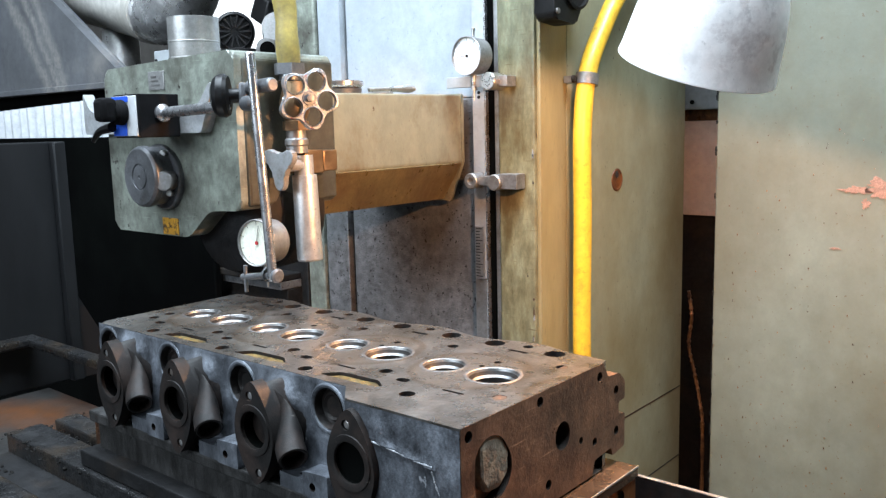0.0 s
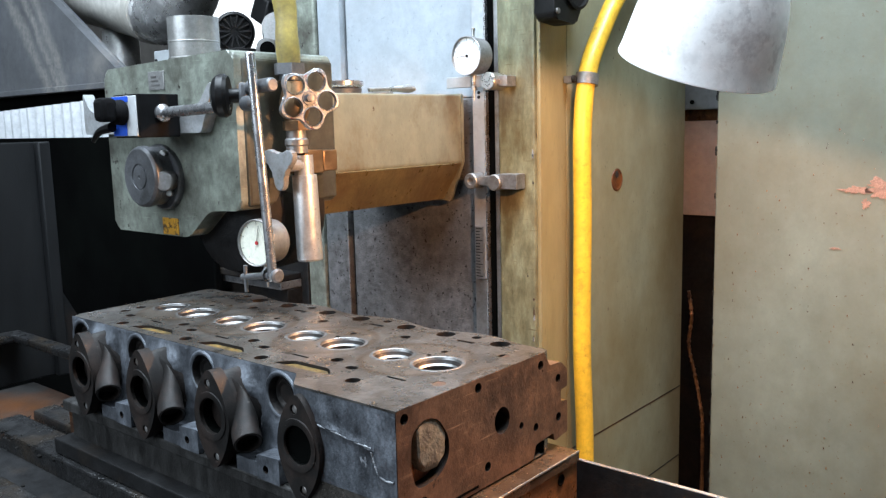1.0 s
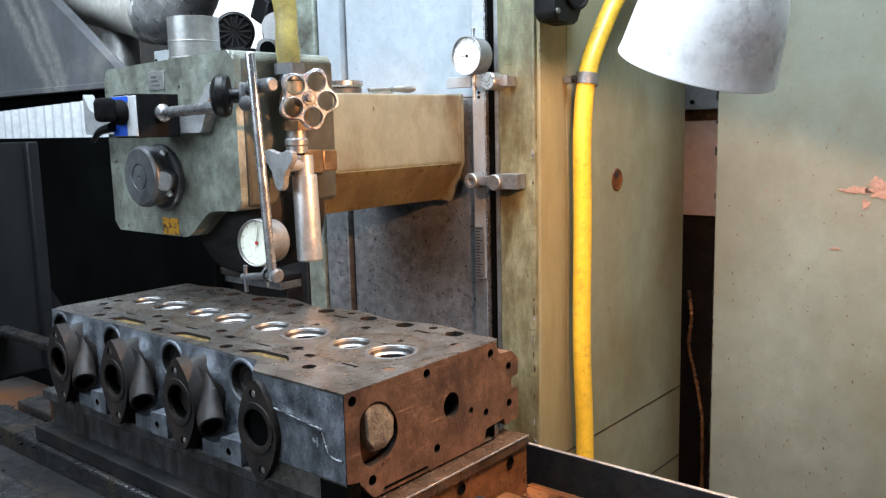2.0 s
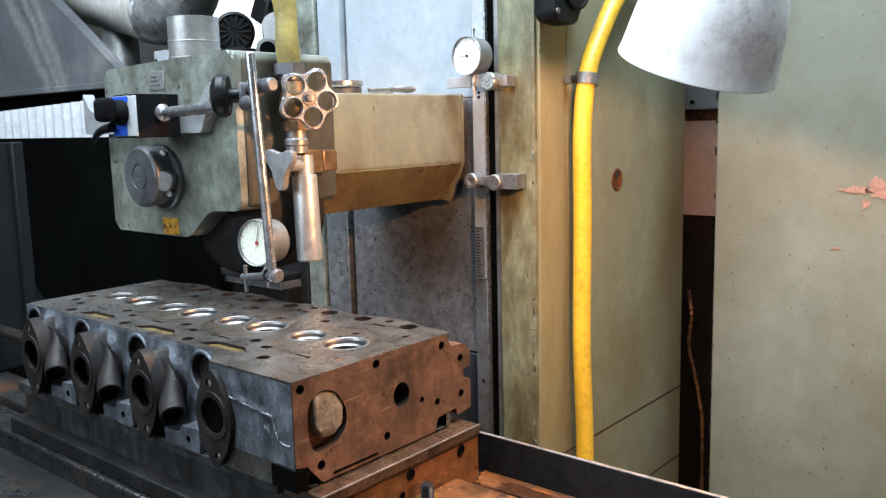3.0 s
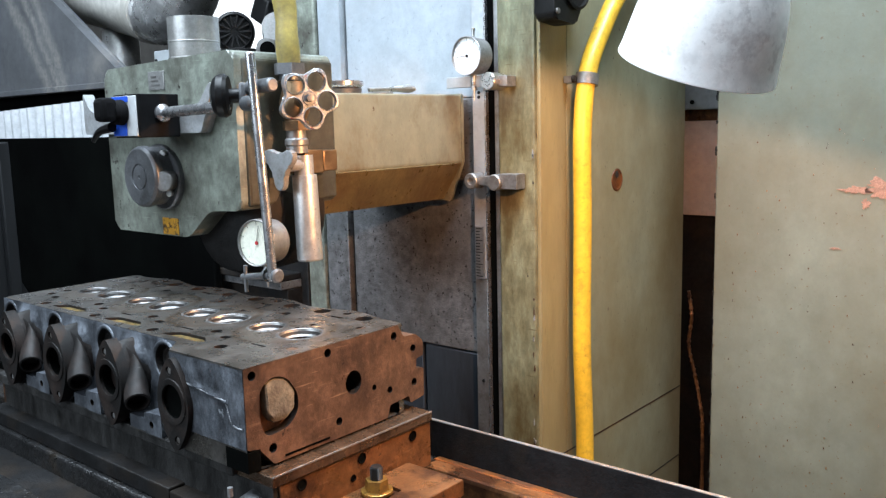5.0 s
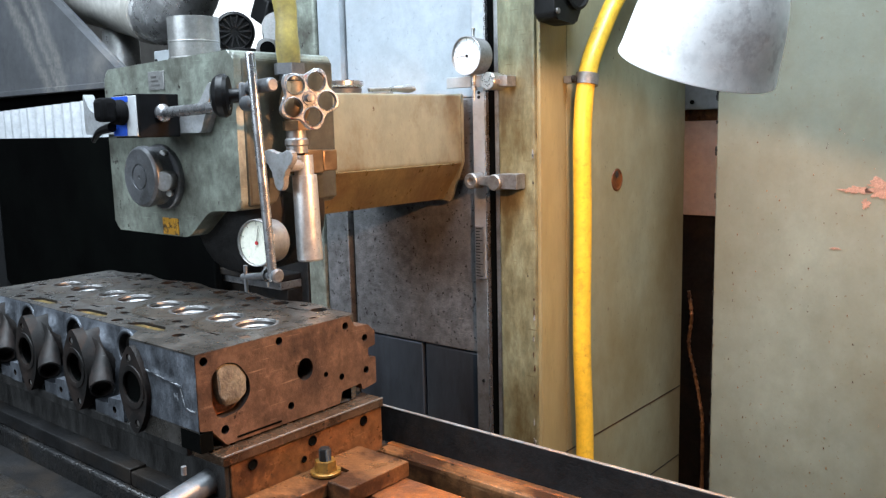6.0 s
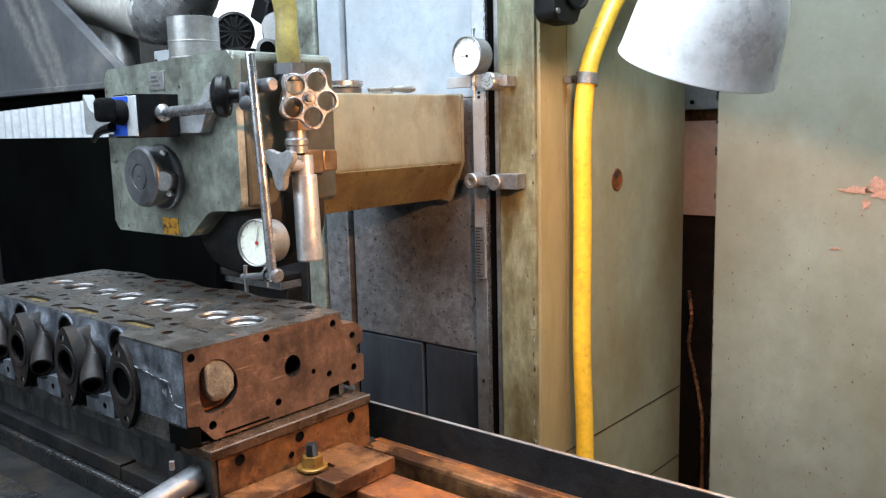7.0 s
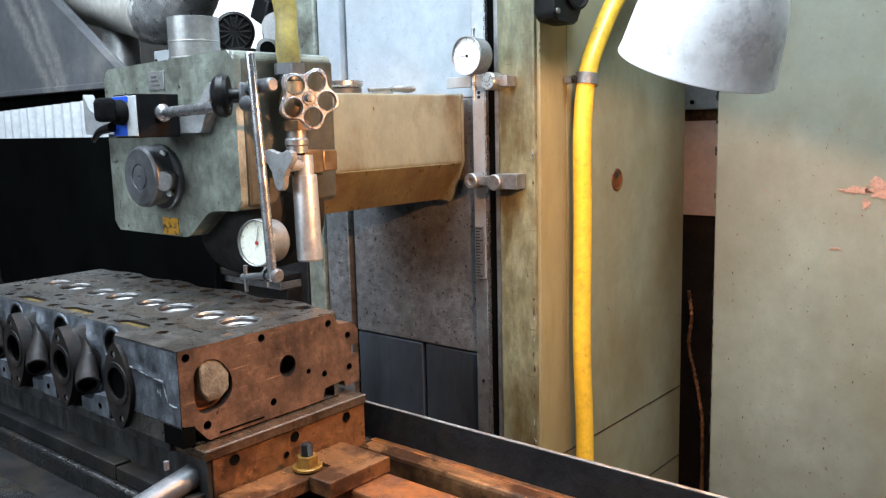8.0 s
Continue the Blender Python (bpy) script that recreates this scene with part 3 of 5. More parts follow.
# Paler strip along the top of the dark tray wall.
part("rail_edge", bx(*tl(-0.80, 0.75, 0.2498, 0.2542, -0.1199, -0.1188), bev=0.0004), M["steel_dull"], table, "pale top edge of the tray wall")
bm = bmesh.new()
box(bm, *tl(0.40, 0.435, 0.2475, 0.2498, -0.1345, -0.1325))
part("rail_slit", bm, M["steel"], table, "bright scratched slit edge")

fix = thing("fixture_block", (N.x - 0.25, N.y + 0.11, TABLE_Z), "rust-stained steel fixture block on the table", "fixture")
BX = Vector(fix.location)
fl = lambda x0, x1, y0, y1, z0, z1: (x0 + N.x - BX.x, x1 + N.x - BX.x, y0 + N.y - BX.y, y1 + N.y - BX.y, z0 + N.z - BX.z, z1 + N.z - BX.z)
part("top_plate", bx(*fl(-0.512, 0.019, 0.010, 0.218, -0.1045, -0.0945), bev=0.001), M["top_steel"], fix, "worn ground steel top plate")
# Added skin: puts the front's shade into colour beside the lamp-lit end.
part("front_skin", bx(*fl(-0.510, 0.015, 0.013, 0.0188, -0.153, -0.1055), bev=0.0008), M["strip"], fix, "added dark skin on the fixture front, away from the lamp")
part("lower_block", bx(*fl(-0.53, 0.017, 0.019, 0.217, -0.153, -0.105), bev=0.001), M["rust_block"], fix)

# ---- cylinder head ----
engine = thing("cylinder_head", (N.x - 0.25, N.y + 0.10, N.z - 0.0945), "bare cast-iron four-cylinder engine head with ground valve seats", "engine part")
BH = Vector(engine.location) - N
PITCH, H = 0.115, 0.0925


def hx(pts):
    return [(u - BH.x, v - BH.y) for u, v in pts]


back = []
for i in range(61):
    x = -0.002 - 0.503 * i / 60
    ph = (x + 0.079) / PITCH * math.tau
    back.append((x, 0.205 + 0.0055 * math.cos(ph) if i not in (0, 60) else 0.198))
outline = [(0, 0), (0, 0.1895), (-0.001, 0.1945)] + back + [(-0.506, 0.190), (-0.506, 0.030), (-0.500, 0.021), (-0.130, 0.021), (-0.109, 0.0)]
holes = []
for k in range(4):
    s = -PITCH * k
    holes += [(ring_pts(-0.104 + s, 0.109, 0.0175, 32), -0.05), (ring_pts(-0.053 + s, 0.109, 0.0205, 32), -0.05)]
    holes += [(ring_pts(-0.072 + s, 0.141, 0.0035, 12), -0.03), (ring_pts(-0.0765 + s, 0.125, 0.0025, 12), -0.03)]
    holes += [(ring_pts(-0.047 + s, 0.190, 0.0095), -0.06), (ring_pts(-0.021 + s, 0.160, 0.0052, 14), -0.04), (ring_pts(-0.079 + s, 0.1965, 0.0048, 14), -0.04)]
    holes += [(ring_pts(-0.111 + s, 0.190, 0.0095), -0.06)] if k < 3 else []
    holes += [(slot_pts(-0.078 + s, 0.179, 0.020, 0.0045), -0.03), (slot_pts(-0.053 + s, 0.058, 0.021, 0.0032), -0.03)]
    holes += [(ring_pts(-0.017 + s, 0.068, 0.0058, 14), -0.04), (ring_pts(-0.078 + s, 0.0345, 0.0064, 16), -0.04), (slot_pts(-0.104 + s, 0.0585, 0.0125, 0.0085), -0.03)]
    if k < 3:
        holes.append((rounded([(-0.173 + s, 0.0315), (-0.160 + s, 0.0455), (-0.119 + s, 0.0465), (-0.105 + s, 0.0365), (-0.113 + s, 0.0325)], 0.004, 3), -0.012))
holes += [(ring_pts(-0.478, 0.088, 0.0055, 14), -0.04), (ring_pts(-0.476, 0.068, 0.0055, 14), -0.04)]
bm = bmesh.new()
face_with_holes(bm, hx(outline), [(hx(p), d) for p, d in holes], "z", -BH.z, closed_at=-H - BH.z)
near_end = [f for f in bm.faces if all(abs(v.co.x + BH.x) < 1e-6 for v in f.verts) or all(abs(v.co.y + BH.y - 0.021) < 1e-6 for v in f.verts)]
bmesh.ops.delete(bm, geom=near_end, context="FACES_ONLY")
chamber_marks(M["cast"], PITCH, -0.078 - BH.x, 0.110 - BH.y, 0.052)
part("casting", bm, M["cast"], engine)
for k in range(3):
    bm = bmesh.new()
    prism(bm, hx(rounded([(-0.171 - PITCH * k, 0.0325), (-0.159 - PITCH * k, 0.0447), (-0.120 - PITCH * k, 0.0457), (-0.107 - PITCH * k, 0.0362), (-0.114 - PITCH * k, 0.0333)], 0.003, 3)), "z", -0.0118 - BH.z, -0.0026 - BH.z)
    part("passage_floor", bm, M["sludge"], engine, "ochre sludge in a coolant passage")
for k in range(4):
    for x, r in ((-0.104, 0.0175), (-0.053, 0.0205)):
        bm = bmesh.new()
        lathe(bm, (x - PITCH * k - BH.x, 0.109 - BH.y, -BH.z), (0, 0, 1), [(0.0004, r + 0.0006), (-0.0002, r), (-0.0020, r - 0.0007)], 40)
        lathe(bm, (x - PITCH * k - BH.x, 0.109 - BH.y, -BH.z), (0, 0, 1), [(-0.0048, r - 0.0026), (-0.0066, r - 0.0041)], 40)
        lathe(bm, (x - PITCH * k - BH.x, 0.109 - BH.y, -BH.z), (0, 0, 1), [(0.0003, r + 0.0034), (0.0005, r + 0.0030), (0.0005, r + 0.0006)], 40)
        vs_ob = part("valve_seat", bm, M["seat"], engine, "bright ground valve seat")
        # Port wall below the seat rings, coloured dark as its shade.
        bm = bmesh.new()
        lathe(bm, (x - PITCH * k - BH.x, 0.109 - BH.y, -BH.z), (0, 0, 1), [(-0.0020, r - 0.0007), (-0.0048, r - 0.0026)], 40)
        lathe(bm, (x - PITCH * k - BH.x, 0.109 - BH.y, -BH.z), (0, 0, 1), [(-0.0066, r - 0.0041), (-0.030, r - 0.0056), (-0.0285, 0.006), (-0.022, 0.005), (-0.021, 0)], 24)
        part("port_floor", bm, M["hole"], vs_ob)

# ---- cabinet beside the column ----
cab = thing("electrical_cabinet", (0.0, 1.60, 0), "pale green painted steel cabinet with chipped edges", "cabinet")
part("cabinet_body", bx(-0.568, 0.85, -0.20, 0.35, 0.0, 2.3, bev=0.004), M["cabinet"], cab)

# ---- work lamp ----
LC = Vector((-0.3185, 0.735, 1.394))
lamp = thing("work_lamp", tuple(LC), "white enamelled work lamp shade with grey smudges, hanging over the table", "lamp")
ax = Vector((-0.354, 0.142, -0.924)).normalized()
bm = bmesh.new()
lathe(bm, (0, 0, 0), ax, [(-0.165, 0.020), (-0.150, 0.027), (-0.125, 0.038), (-0.100, 0.0480), (-0.080, 0.0555), (-0.060, 0.0612), (-0.040, 0.0650), (-0.018, 0.0676), (-0.010, 0.0686), (-0.004, 0.0697), (-0.001, 0.0703),
                          (0.0, 0.0700), (-0.002, 0.0690), (-0.012, 0.0664), (-0.040, 0.0634), (-0.060, 0.0596), (-0.080, 0.0539), (-0.100, 0.0464), (-0.125, 0.0364), (-0.150, 0.0254), (-0.164, 0.0185)], 72)
part("shade", bm, M["enamel"], lamp)
bm = bmesh.new()
lathe(bm, (0, 0, 0), ax, [(-0.25, 0), (-0.25, 0.017), (-0.19, 0.019), (-0.15, 0.018), (-0.13, 0.014), (-0.13, 0)], 24)
part("lamp_holder", bm, M["black"], lamp, "black bulb holder")
bm = bmesh.new()
lathe(bm, (0, 0, 0), ax, [(-0.128, 0.012), (-0.09, 0.014), (-0.06, 0.024), (-0.045, 0.027), (-0.035, 0.024), (-0.030, 0.012), (-0.029, 0)], 24)
glow = bpy.data.materials.new("glowing_bulb")
glow.use_nodes = True
glow.node_tree.nodes["Principled BSDF"].inputs["Emission Color"].default_value = (1.0, 0.62, 0.30, 1)
glow.node_tree.nodes["Principled BSDF"].inputs["Emission Strength"].default_value = 6.0
part("bulb", bm, glow, lamp, "glowing frosted bulb")
bulb = bpy.data.lights.new("lamp_bulb", "POINT")
bulb.energy, bulb.color, bulb.shadow_soft_size = 14.0, (1.0, 0.48, 0.20), 0.004
new("lamp_bulb", bulb).location = LC - ax * 0.026

# ---- yellow hose on the column ----
hose = thing("yellow_hose", (-0.675, 1.15, 0.0), "bright yellow rubber air hose clipped to the column", "hose")
bm = bmesh.new()
hb = Vector(hose.location)
pts = smooth_path([Vector(p) - hb for p in ((-0.674, 1.150, 0.0), (-0.674, 1.150, 0.40), (-0.674, 1.150, 0.80), (-0.674, 1.140, 1.0), (-0.674, 1.142, 1.20), (-0.674, 1.141, 1.33), (-0.674, 1.157, 1.42), (-0.672, 1.20, 1.49), (-0.668, 1.25, 1.55), (-0.66, 1.34, 1.62))], 10)
tube(bm, pts, 0.0142, 20)
part("hose_tube", bm, M["hose_yellow"], hose)

cord_bm = bmesh.new()
tube(cord_bm, smooth_path([-ax * 0.245, -ax * 0.32, Vector((0.10, 0.0, 0.55)), Vector((0.10, 0.0, 1.708))], 8), 0.004, 10)
part("lamp_cord", cord_bm, M["black"], lamp, "black hanging cord")

# ---- bed that carries the table ----
base = thing("table_bed", (-0.9, 0.40, 0), "dark oily cast machine bed under the sliding table", "machine bed")
part("bed_casting", bx(-0.85, 0.70, -0.20, 0.22, 0.0, 0.80, bev=0.01), M["dark_steel"], base)
for y_ in (-0.15, 0.15):
    part("bed_way", bx(-0.84, 0.69, y_ - 0.03, y_ + 0.03, 0.8002, 0.8895, bev=0.003), M["dark_steel"], base)

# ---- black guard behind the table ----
# Wall colour is taken below dark green to hold the shade on it.
structure("guard_wall", bx(-2.9, -1.425, 0.985, 1.0, 0.0, 1.336, bev=0.003), M["black_shade"], "black-green steel splash wall, coloured darker for the shade behind the table")

# ---- details of the cylinder head ----
def e_(x, y, z):
    return (x - BH.x, y - BH.y, z - BH.z)


end_outline = rounded([(0.0, -0.0003), (0.190, -0.0003), (0.1985, -0.014), (0.217, -0.015), (0.2275, -0.024), (0.2275, -0.040), (0.2165, -0.041), (0.2165, -0.052), (0.2275, -0.053),
                       (0.2275, -0.083), (0.206, -0.086), (0.204, -0.078), (0.176, -0.080), (0.172, -0.0925), (0.028, -0.0925), (0.012, -0.074), (0.0, -0.072)], 0.0022, 3)
end_holes = [(ring_pts(y, z, r, 16), -0.015) for y, z, r in ((0.0085, -0.008, 0.0042), (0.095, -0.0075, 0.0042), (0.184, -0.0105, 0.0042), (0.212, -0.029, 0.0040), (0.2125, -0.065, 0.0040),
                                                            (0.154, -0.056, 0.0030), (0.176, -0.064, 0.0036), (0.027, -0.0775, 0.0044), (0.106, -0.0765, 0.0040))]
end_holes.append((ring_pts(0.1265, -0.0435, 0.0105, 24, 1.0, 1.1), -0.02))
end_holes.append((rounded([(0.0155, -0.022), (0.030, -0.0135), (0.046, -0.018), (0.058, -0.036), (0.0575, -0.052), (0.045, -0.064), (0.020, -0.066), (0.0145, -0.050)], 0.010, 4), -0.010))
bm = bmesh.new()
face_with_holes(bm, [(y - BH.y, z - BH.z) for y, z in end_outline], [([(y - BH.y, z - BH.z) for y, z in p], d) for p, d in end_holes], "x", 0.0004 - BH.x, closed_at=-0.022 - BH.x)
part("end_face", bm, M["end_face"], engine, "rust-tinged drilled end face")
bm = bmesh.new()
plug = rounded([(0.0225, -0.019), (0.031, -0.0145), (0.046, -0.0170), (0.0555, -0.031), (0.0560, -0.048), (0.047, -0.0560), (0.030, -0.0570), (0.0232, -0.046)], 0.009, 5)
mid_y, mid_z = 0.0375, -0.0365
rings = []
for depth, k_ in ((-0.0095, 1.0), (-0.0030, 1.0), (-0.0012, 0.95), (-0.0004, 0.86), (-0.0002, 0.6), (-0.0005, 0.3)):
    rings.append([bm.verts.new(Vector(e_(depth, mid_y + (y - mid_y) * k_, mid_z + (z - mid_z) * k_)) + 0.0008 * noise.noise_vector(Vector((depth * 90, y * k_ * 140, z * k_ * 140)))) for y, z in plug])
for p, q in zip(rings, rings[1:]):
    wall_between(bm, p, q)
bm.faces.new(rings[-1])
lining = bmesh.new()
prism(lining, [(y - BH.y, z - BH.z) for y, z in rounded([(0.0165, -0.022), (0.030, -0.0145), (0.046, -0.0188), (0.057, -0.036), (0.0567, -0.052), (0.0445, -0.063), (0.0205, -0.065), (0.0153, -0.050)], 0.010, 4)], "x", -0.0098 - BH.x, -0.0088 - BH.x)
part("recess_floor", lining, M["rust"], engine, "orange rust in the recess")
part("core_plug", bm, M["ash"], engine, "grey-brown crusted plug")
# Thin black strip drawn for the shaded slit under the end face.
bm = bmesh.new()
box(bm, *[c for p in zip(e_(-0.001, 0.040, -0.0895), e_(0.0008, 0.093, -0.0875)) for c in p])
part("end_slot", bm, M["black_shade"], engine)
# Black block coloured as the shade in the cut-away corner.
bm = bmesh.new()
for x0, x1, z0, z1 in ((-0.030, 0.0, -0.0925, -0.074),):
    prism(bm, [(x0 - BH.x, 0.013 - BH.y), (0.001 - BH.x, 0.013 - BH.y), (0.001 - BH.x, -0.0005 - BH.y), (x0 - BH.x, -0.0005 - BH.y)], "z", z0 - BH.z, z1 - BH.z)
part("corner_recess", bm, M["black_shade"], engine, "black block standing in for the shaded corner notch")


def flange_pts(cx, cz, grow=0.0):
    """Two-bolt port flange: a round middle drawn out to an ear above and below."""
    out = []
    for i in range(40):
        a = i * math.tau / 40
        w = 0.0250 + grow
        h = 0.0440 + grow
        s, c = math.sin(a), math.cos(a)
        x = w * c * (1 - 0.34 * abs(s) ** 3)
        z = h * (abs(s) ** 1.25) * (1 if s > 0 else -1)
        out.append((cx + x, cz + z))
    return out


for k in range(4):
    cx, cz = -0.1005 - 0.114 * k, -0.0495
    yf = -0.006
    bm = bmesh.new()
    loc2 = lambda pts: [(x - BH.x, z - BH.z) for x, z in pts]
    hl = [(loc2(ring_pts(cx, cz + 0.003, 0.0160, 28)), 0.022), (loc2(ring_pts(cx - 0.003, cz + 0.0315, 0.0042, 14)), 0.010), (loc2(ring_pts(cx + 0.004, cz - 0.0335, 0.0042, 14)), 0.010)]
    face_with_holes(bm, loc2(flange_pts(cx, cz)), hl, "y", yf - BH.y, closed_at=0.006 - BH.y)
    fobj = part("exhaust_flange", bm, M["flange"], engine, "sooty two-bolt exhaust flange")
    bm = bmesh.new()
    lathe(bm, (cx - BH.x, yf - 0.0006 - BH.y, cz + 0.003 - BH.z), (0, 1, 0), [(0.004, 0.0160), (0.0, 0.0162), (-0.0004, 0.0178), (-0.0004, 0.0215), (0.0012, 0.0220)], 32)
    part("port_rim", bm, M["flange"], fobj)
    # Shallow black lining: the port's deep shade is put into its colour.
    bm = bmesh.new()
    lathe(bm, (cx - BH.x, (-0.0022 if k == 0 else 0.010) - BH.y, cz + 0.003 - BH.z), (0, 1, 0), [(-0.013 if k else -0.0025, 0.0159), (0.0, 0.0157), (0.0006, 0.010), (0.0008, 0)], 28)
    part("port_shade", bm, M["black_shade"], fobj, "black lining standing in for the shaded port depth")
    for bx_, bz_ in ((cx - 0.003, cz + 0.0315), (cx + 0.004, cz - 0.0335)):
        bm = bmesh.new()
        lathe(bm, (bx_ - BH.x, yf + 0.004 - BH.y, bz_ - BH.z), (0, -1, 0), [(0.0, 0.0040), (0.0022, 0.0036), (0.003, 0.0022), (0.003, 0)], 12)
        part("stud_end", bm, M["steel_dull"], fobj, "bright stud end")
    # port casting behind the flange, running into the wall and turning down to an open branch
    bm = bmesh.new()
    rings = []
    for j in range(9):
        t = j / 8
        sh = t * t
        rings.append([bm.verts.new((cx + 0.85 * (x - cx) * (1 + 0.22 * t) + 0.022 * sh - BH.x, 0.004 + 0.024 * t - BH.y, min(cz + (z - cz) * (0.90 + 0.05 * t) + 0.006 * sh, -0.0015) - BH.z)) for x, z in flange_pts(cx, cz)])
    for p, q in zip(rings, rings[1:]):
        wall_between(bm, p, q)
    part("port_boss", bm, M["flange"], engine, "sooty cast exhaust port boss")
    if k > 0:
        bm = bmesh.new()
        path = smooth_path([Vector(e_(cx + 0.006, 0.020, cz + 0.036)), Vector(e_(cx + 0.016, 0.013, cz + 0.020)), Vector(e_(cx + 0.024, 0.010, cz + 0.004)), Vector(e_(cx + 0.031, 0.006, cz - 0.007)), Vector(e_(cx + 0.042, 0.0005, cz - 0.014))], 8)
        d = (path[-1] - path[-2]).normalized()
        side_v = Vector((-d.y, d.x, 0)).normalized()
        up_v = d.cross(side_v)
        up_v = up_v if up_v.z > 0 else -up_v
        ends = flange_pts(cx, cz)
        mids = [Vector(e_(cx + 0.004, 0.010, cz)), Vector(e_(cx + 0.020, 0.0125, cz - 0.002)), path[-9], path[-1]]
        loops = []
        for p_i, c_ in enumerate(smooth_path(mids, 4)):
            t = p_i / 12
            w_ = t * t * (3 - 2 * t)
            w_ = w_ ** 0.8
            loops.append([])
            for q_i, (x, z) in enumerate(ends):
                a = q_i * math.tau / 40
                flat = Vector(((x - cx) * 0.80, 0.0, (z - cz) * 0.84))
                turned = 0.0123 * (math.cos(a) * side_v + math.sin(a) * up_v)
                v_co = c_ + flat * (1 - w_) + turned * w_
                v_co.z = min(v_co.z, -0.0015 - BH.z)
                loops[-1].append(bm.verts.new(v_co))
        for p, q in zip(loops, loops[1:]):
            wall_between(bm, p, q)
        inner = [p for p in path[-7:]]
        tube(bm, inner, 0.0098, 20, caps=False)
        d = (path[-1] - path[-2]).normalized()
        lathe(bm, path[-1], d, [(0.0, 0.0118), (0.0006, 0.0108), (0.0, 0.0098)], 20)
        lathe(bm, inner[0], d, [(0.0, 0.0098), (0.0, 0.0)], 20)
        part("branch_pipe", bm, M["flange"], engine, "sooty open branch pipe")
    # drilled pad between the ports, at the foot of the wall
    bm = bmesh.new()
    if k > 0:
        px0, px1 = cx + 0.050, cx + 0.079
        face_with_holes(bm, loc2(rounded([(px0, -0.0925), (px1, -0.0925), (px1, -0.0695), (px0, -0.0715)], 0.002)), [(loc2(ring_pts(cx + 0.0615, -0.0825, 0.0036, 14)), 0.012)], "y", 0.002 - BH.y, closed_at=0.024 - BH.y)
        part("drilled_pad", bm, M["cast_side"], engine)
        bm = bmesh.new()
        face_with_holes(bm, [(x - BH.x, y - BH.y) for x, y in ((cx + 0.020, 0.0035), (cx + 0.0497, 0.0035), (cx + 0.0497, 0.023), (cx + 0.020, 0.023))], [([(x - BH.x, y - BH.y) for x, y in ring_pts(cx + 0.040, 0.012, 0.0032, 12)], -0.006)], "z", -0.0795 - BH.z, closed_at=-0.0924 - BH.z)
        part("low_pad", bm, M["cast_side"], engine)
    else:
        bm.free()
# rounded shoulder at the far end
part("end_boss", bx(*[c for p in zip(e_(-0.522, 0.026, -0.090), e_(-0.5062, 0.13, -0.026)) for c in p], bev=0.010, seg=4), M["cast_side"], engine)
# bright scuffed casting lines on the near corner
for pts in ([(-0.098, -0.021), (-0.085, -0.0262), (-0.060, -0.0288), (-0.038, -0.0315), (-0.024, -0.0322)], [(-0.0245, -0.0335), (-0.0215, -0.043), (-0.0175, -0.0505), (-0.012, -0.0535), (-0.003, -0.0535)]):
    bm = bmesh.new()
    tube(bm, smooth_path([Vector(e_(x, -0.0012, z)) for x, z in pts], 10), lambda s: 0.0005 + 0.0006 * abs(math.sin(23 * s) * math.cos(57 * s)), 8)
    part("casting_line", bm, M["scuff"], engine, "bright scuffed casting line")
# front wall skin with a rough casting, swelling over the ports, with a round pocket beside each port
bm = bmesh.new()
n_u, n_v = 230, 56
grid = []
for i in range(n_u + 1):
    x = -0.5055 + 0.3785 * i / n_u
    col_v = []
    for j in range(n_v + 1):
        z = -0.0915 + 0.0912 * j / n_v
        ph = ((x + 0.1005) / 0.114) % 1.0
        fade = min(1.0, max(0.0, -z / 0.022))
        fade = fade * fade * (3 - 2 * fade)
        swell = 0.0085 * max(0, math.cos((ph if ph < 0.5 else ph - 1) * math.tau * 0.9)) * fade
        y = 0.0207 - swell - fade * (0.0016 * noise.noise(Vector((x * 60, z * 60, 3))) + 0.0005 * noise.noise(Vector((x * 300, z * 300, 1))))
        for k in range(4):
            r_ = math.hypot(x + 0.150 + 0.1115 * k, z + 0.0225)
            y += 0.014 * min(1.0, max(0.0, (0.0190 - r_) / 0.0060))
        col_v.append(bm.verts.new(e_(x, y if j < n_v else 0.021, z)))
    grid.append(col_v)
for i in range(n_u):
    for j in range(n_v):
        bm.faces.new((grid[i][j], grid[i + 1][j], grid[i + 1][j + 1], grid[i][j + 1]))
part("front_wall", bm, M["cast_side"], engine, "blue-grey blasted cast front wall")
for k in range(4):
    # Dark cup: the pocket's inner shade is put into its colour.
    bm = bmesh.new()
    lathe(bm, e_(-0.150 - 0.1115 * k, 0.0, -0.0225), (0, 1, 0), [(0.0195, 0.0164), (0.0210, 0.0158), (0.0265, 0.0148), (0.0272, 0.0130), (0.0245, 0.0105), (0.0265, 0.0085), (0.0268, 0)], 36)
    part("pocket_cup", bm, M["flange"], engine, "turned pocket in the casting wall, coloured dark as its shade")
    bm = bmesh.new()
    lathe(bm, e_(-0.150 - 0.1115 * k, 0.0, -0.0225), (0, 1, 0), [(0.0225, 0.0216), (0.0197, 0.0210), (0.0190, 0.0198), (0.0192, 0.0182), (0.0202, 0.0170), (0.0230, 0.0162)], 40)
    part("pocket_rim", bm, M["cast_side"], engine)
bm = bmesh.new()
grid = []
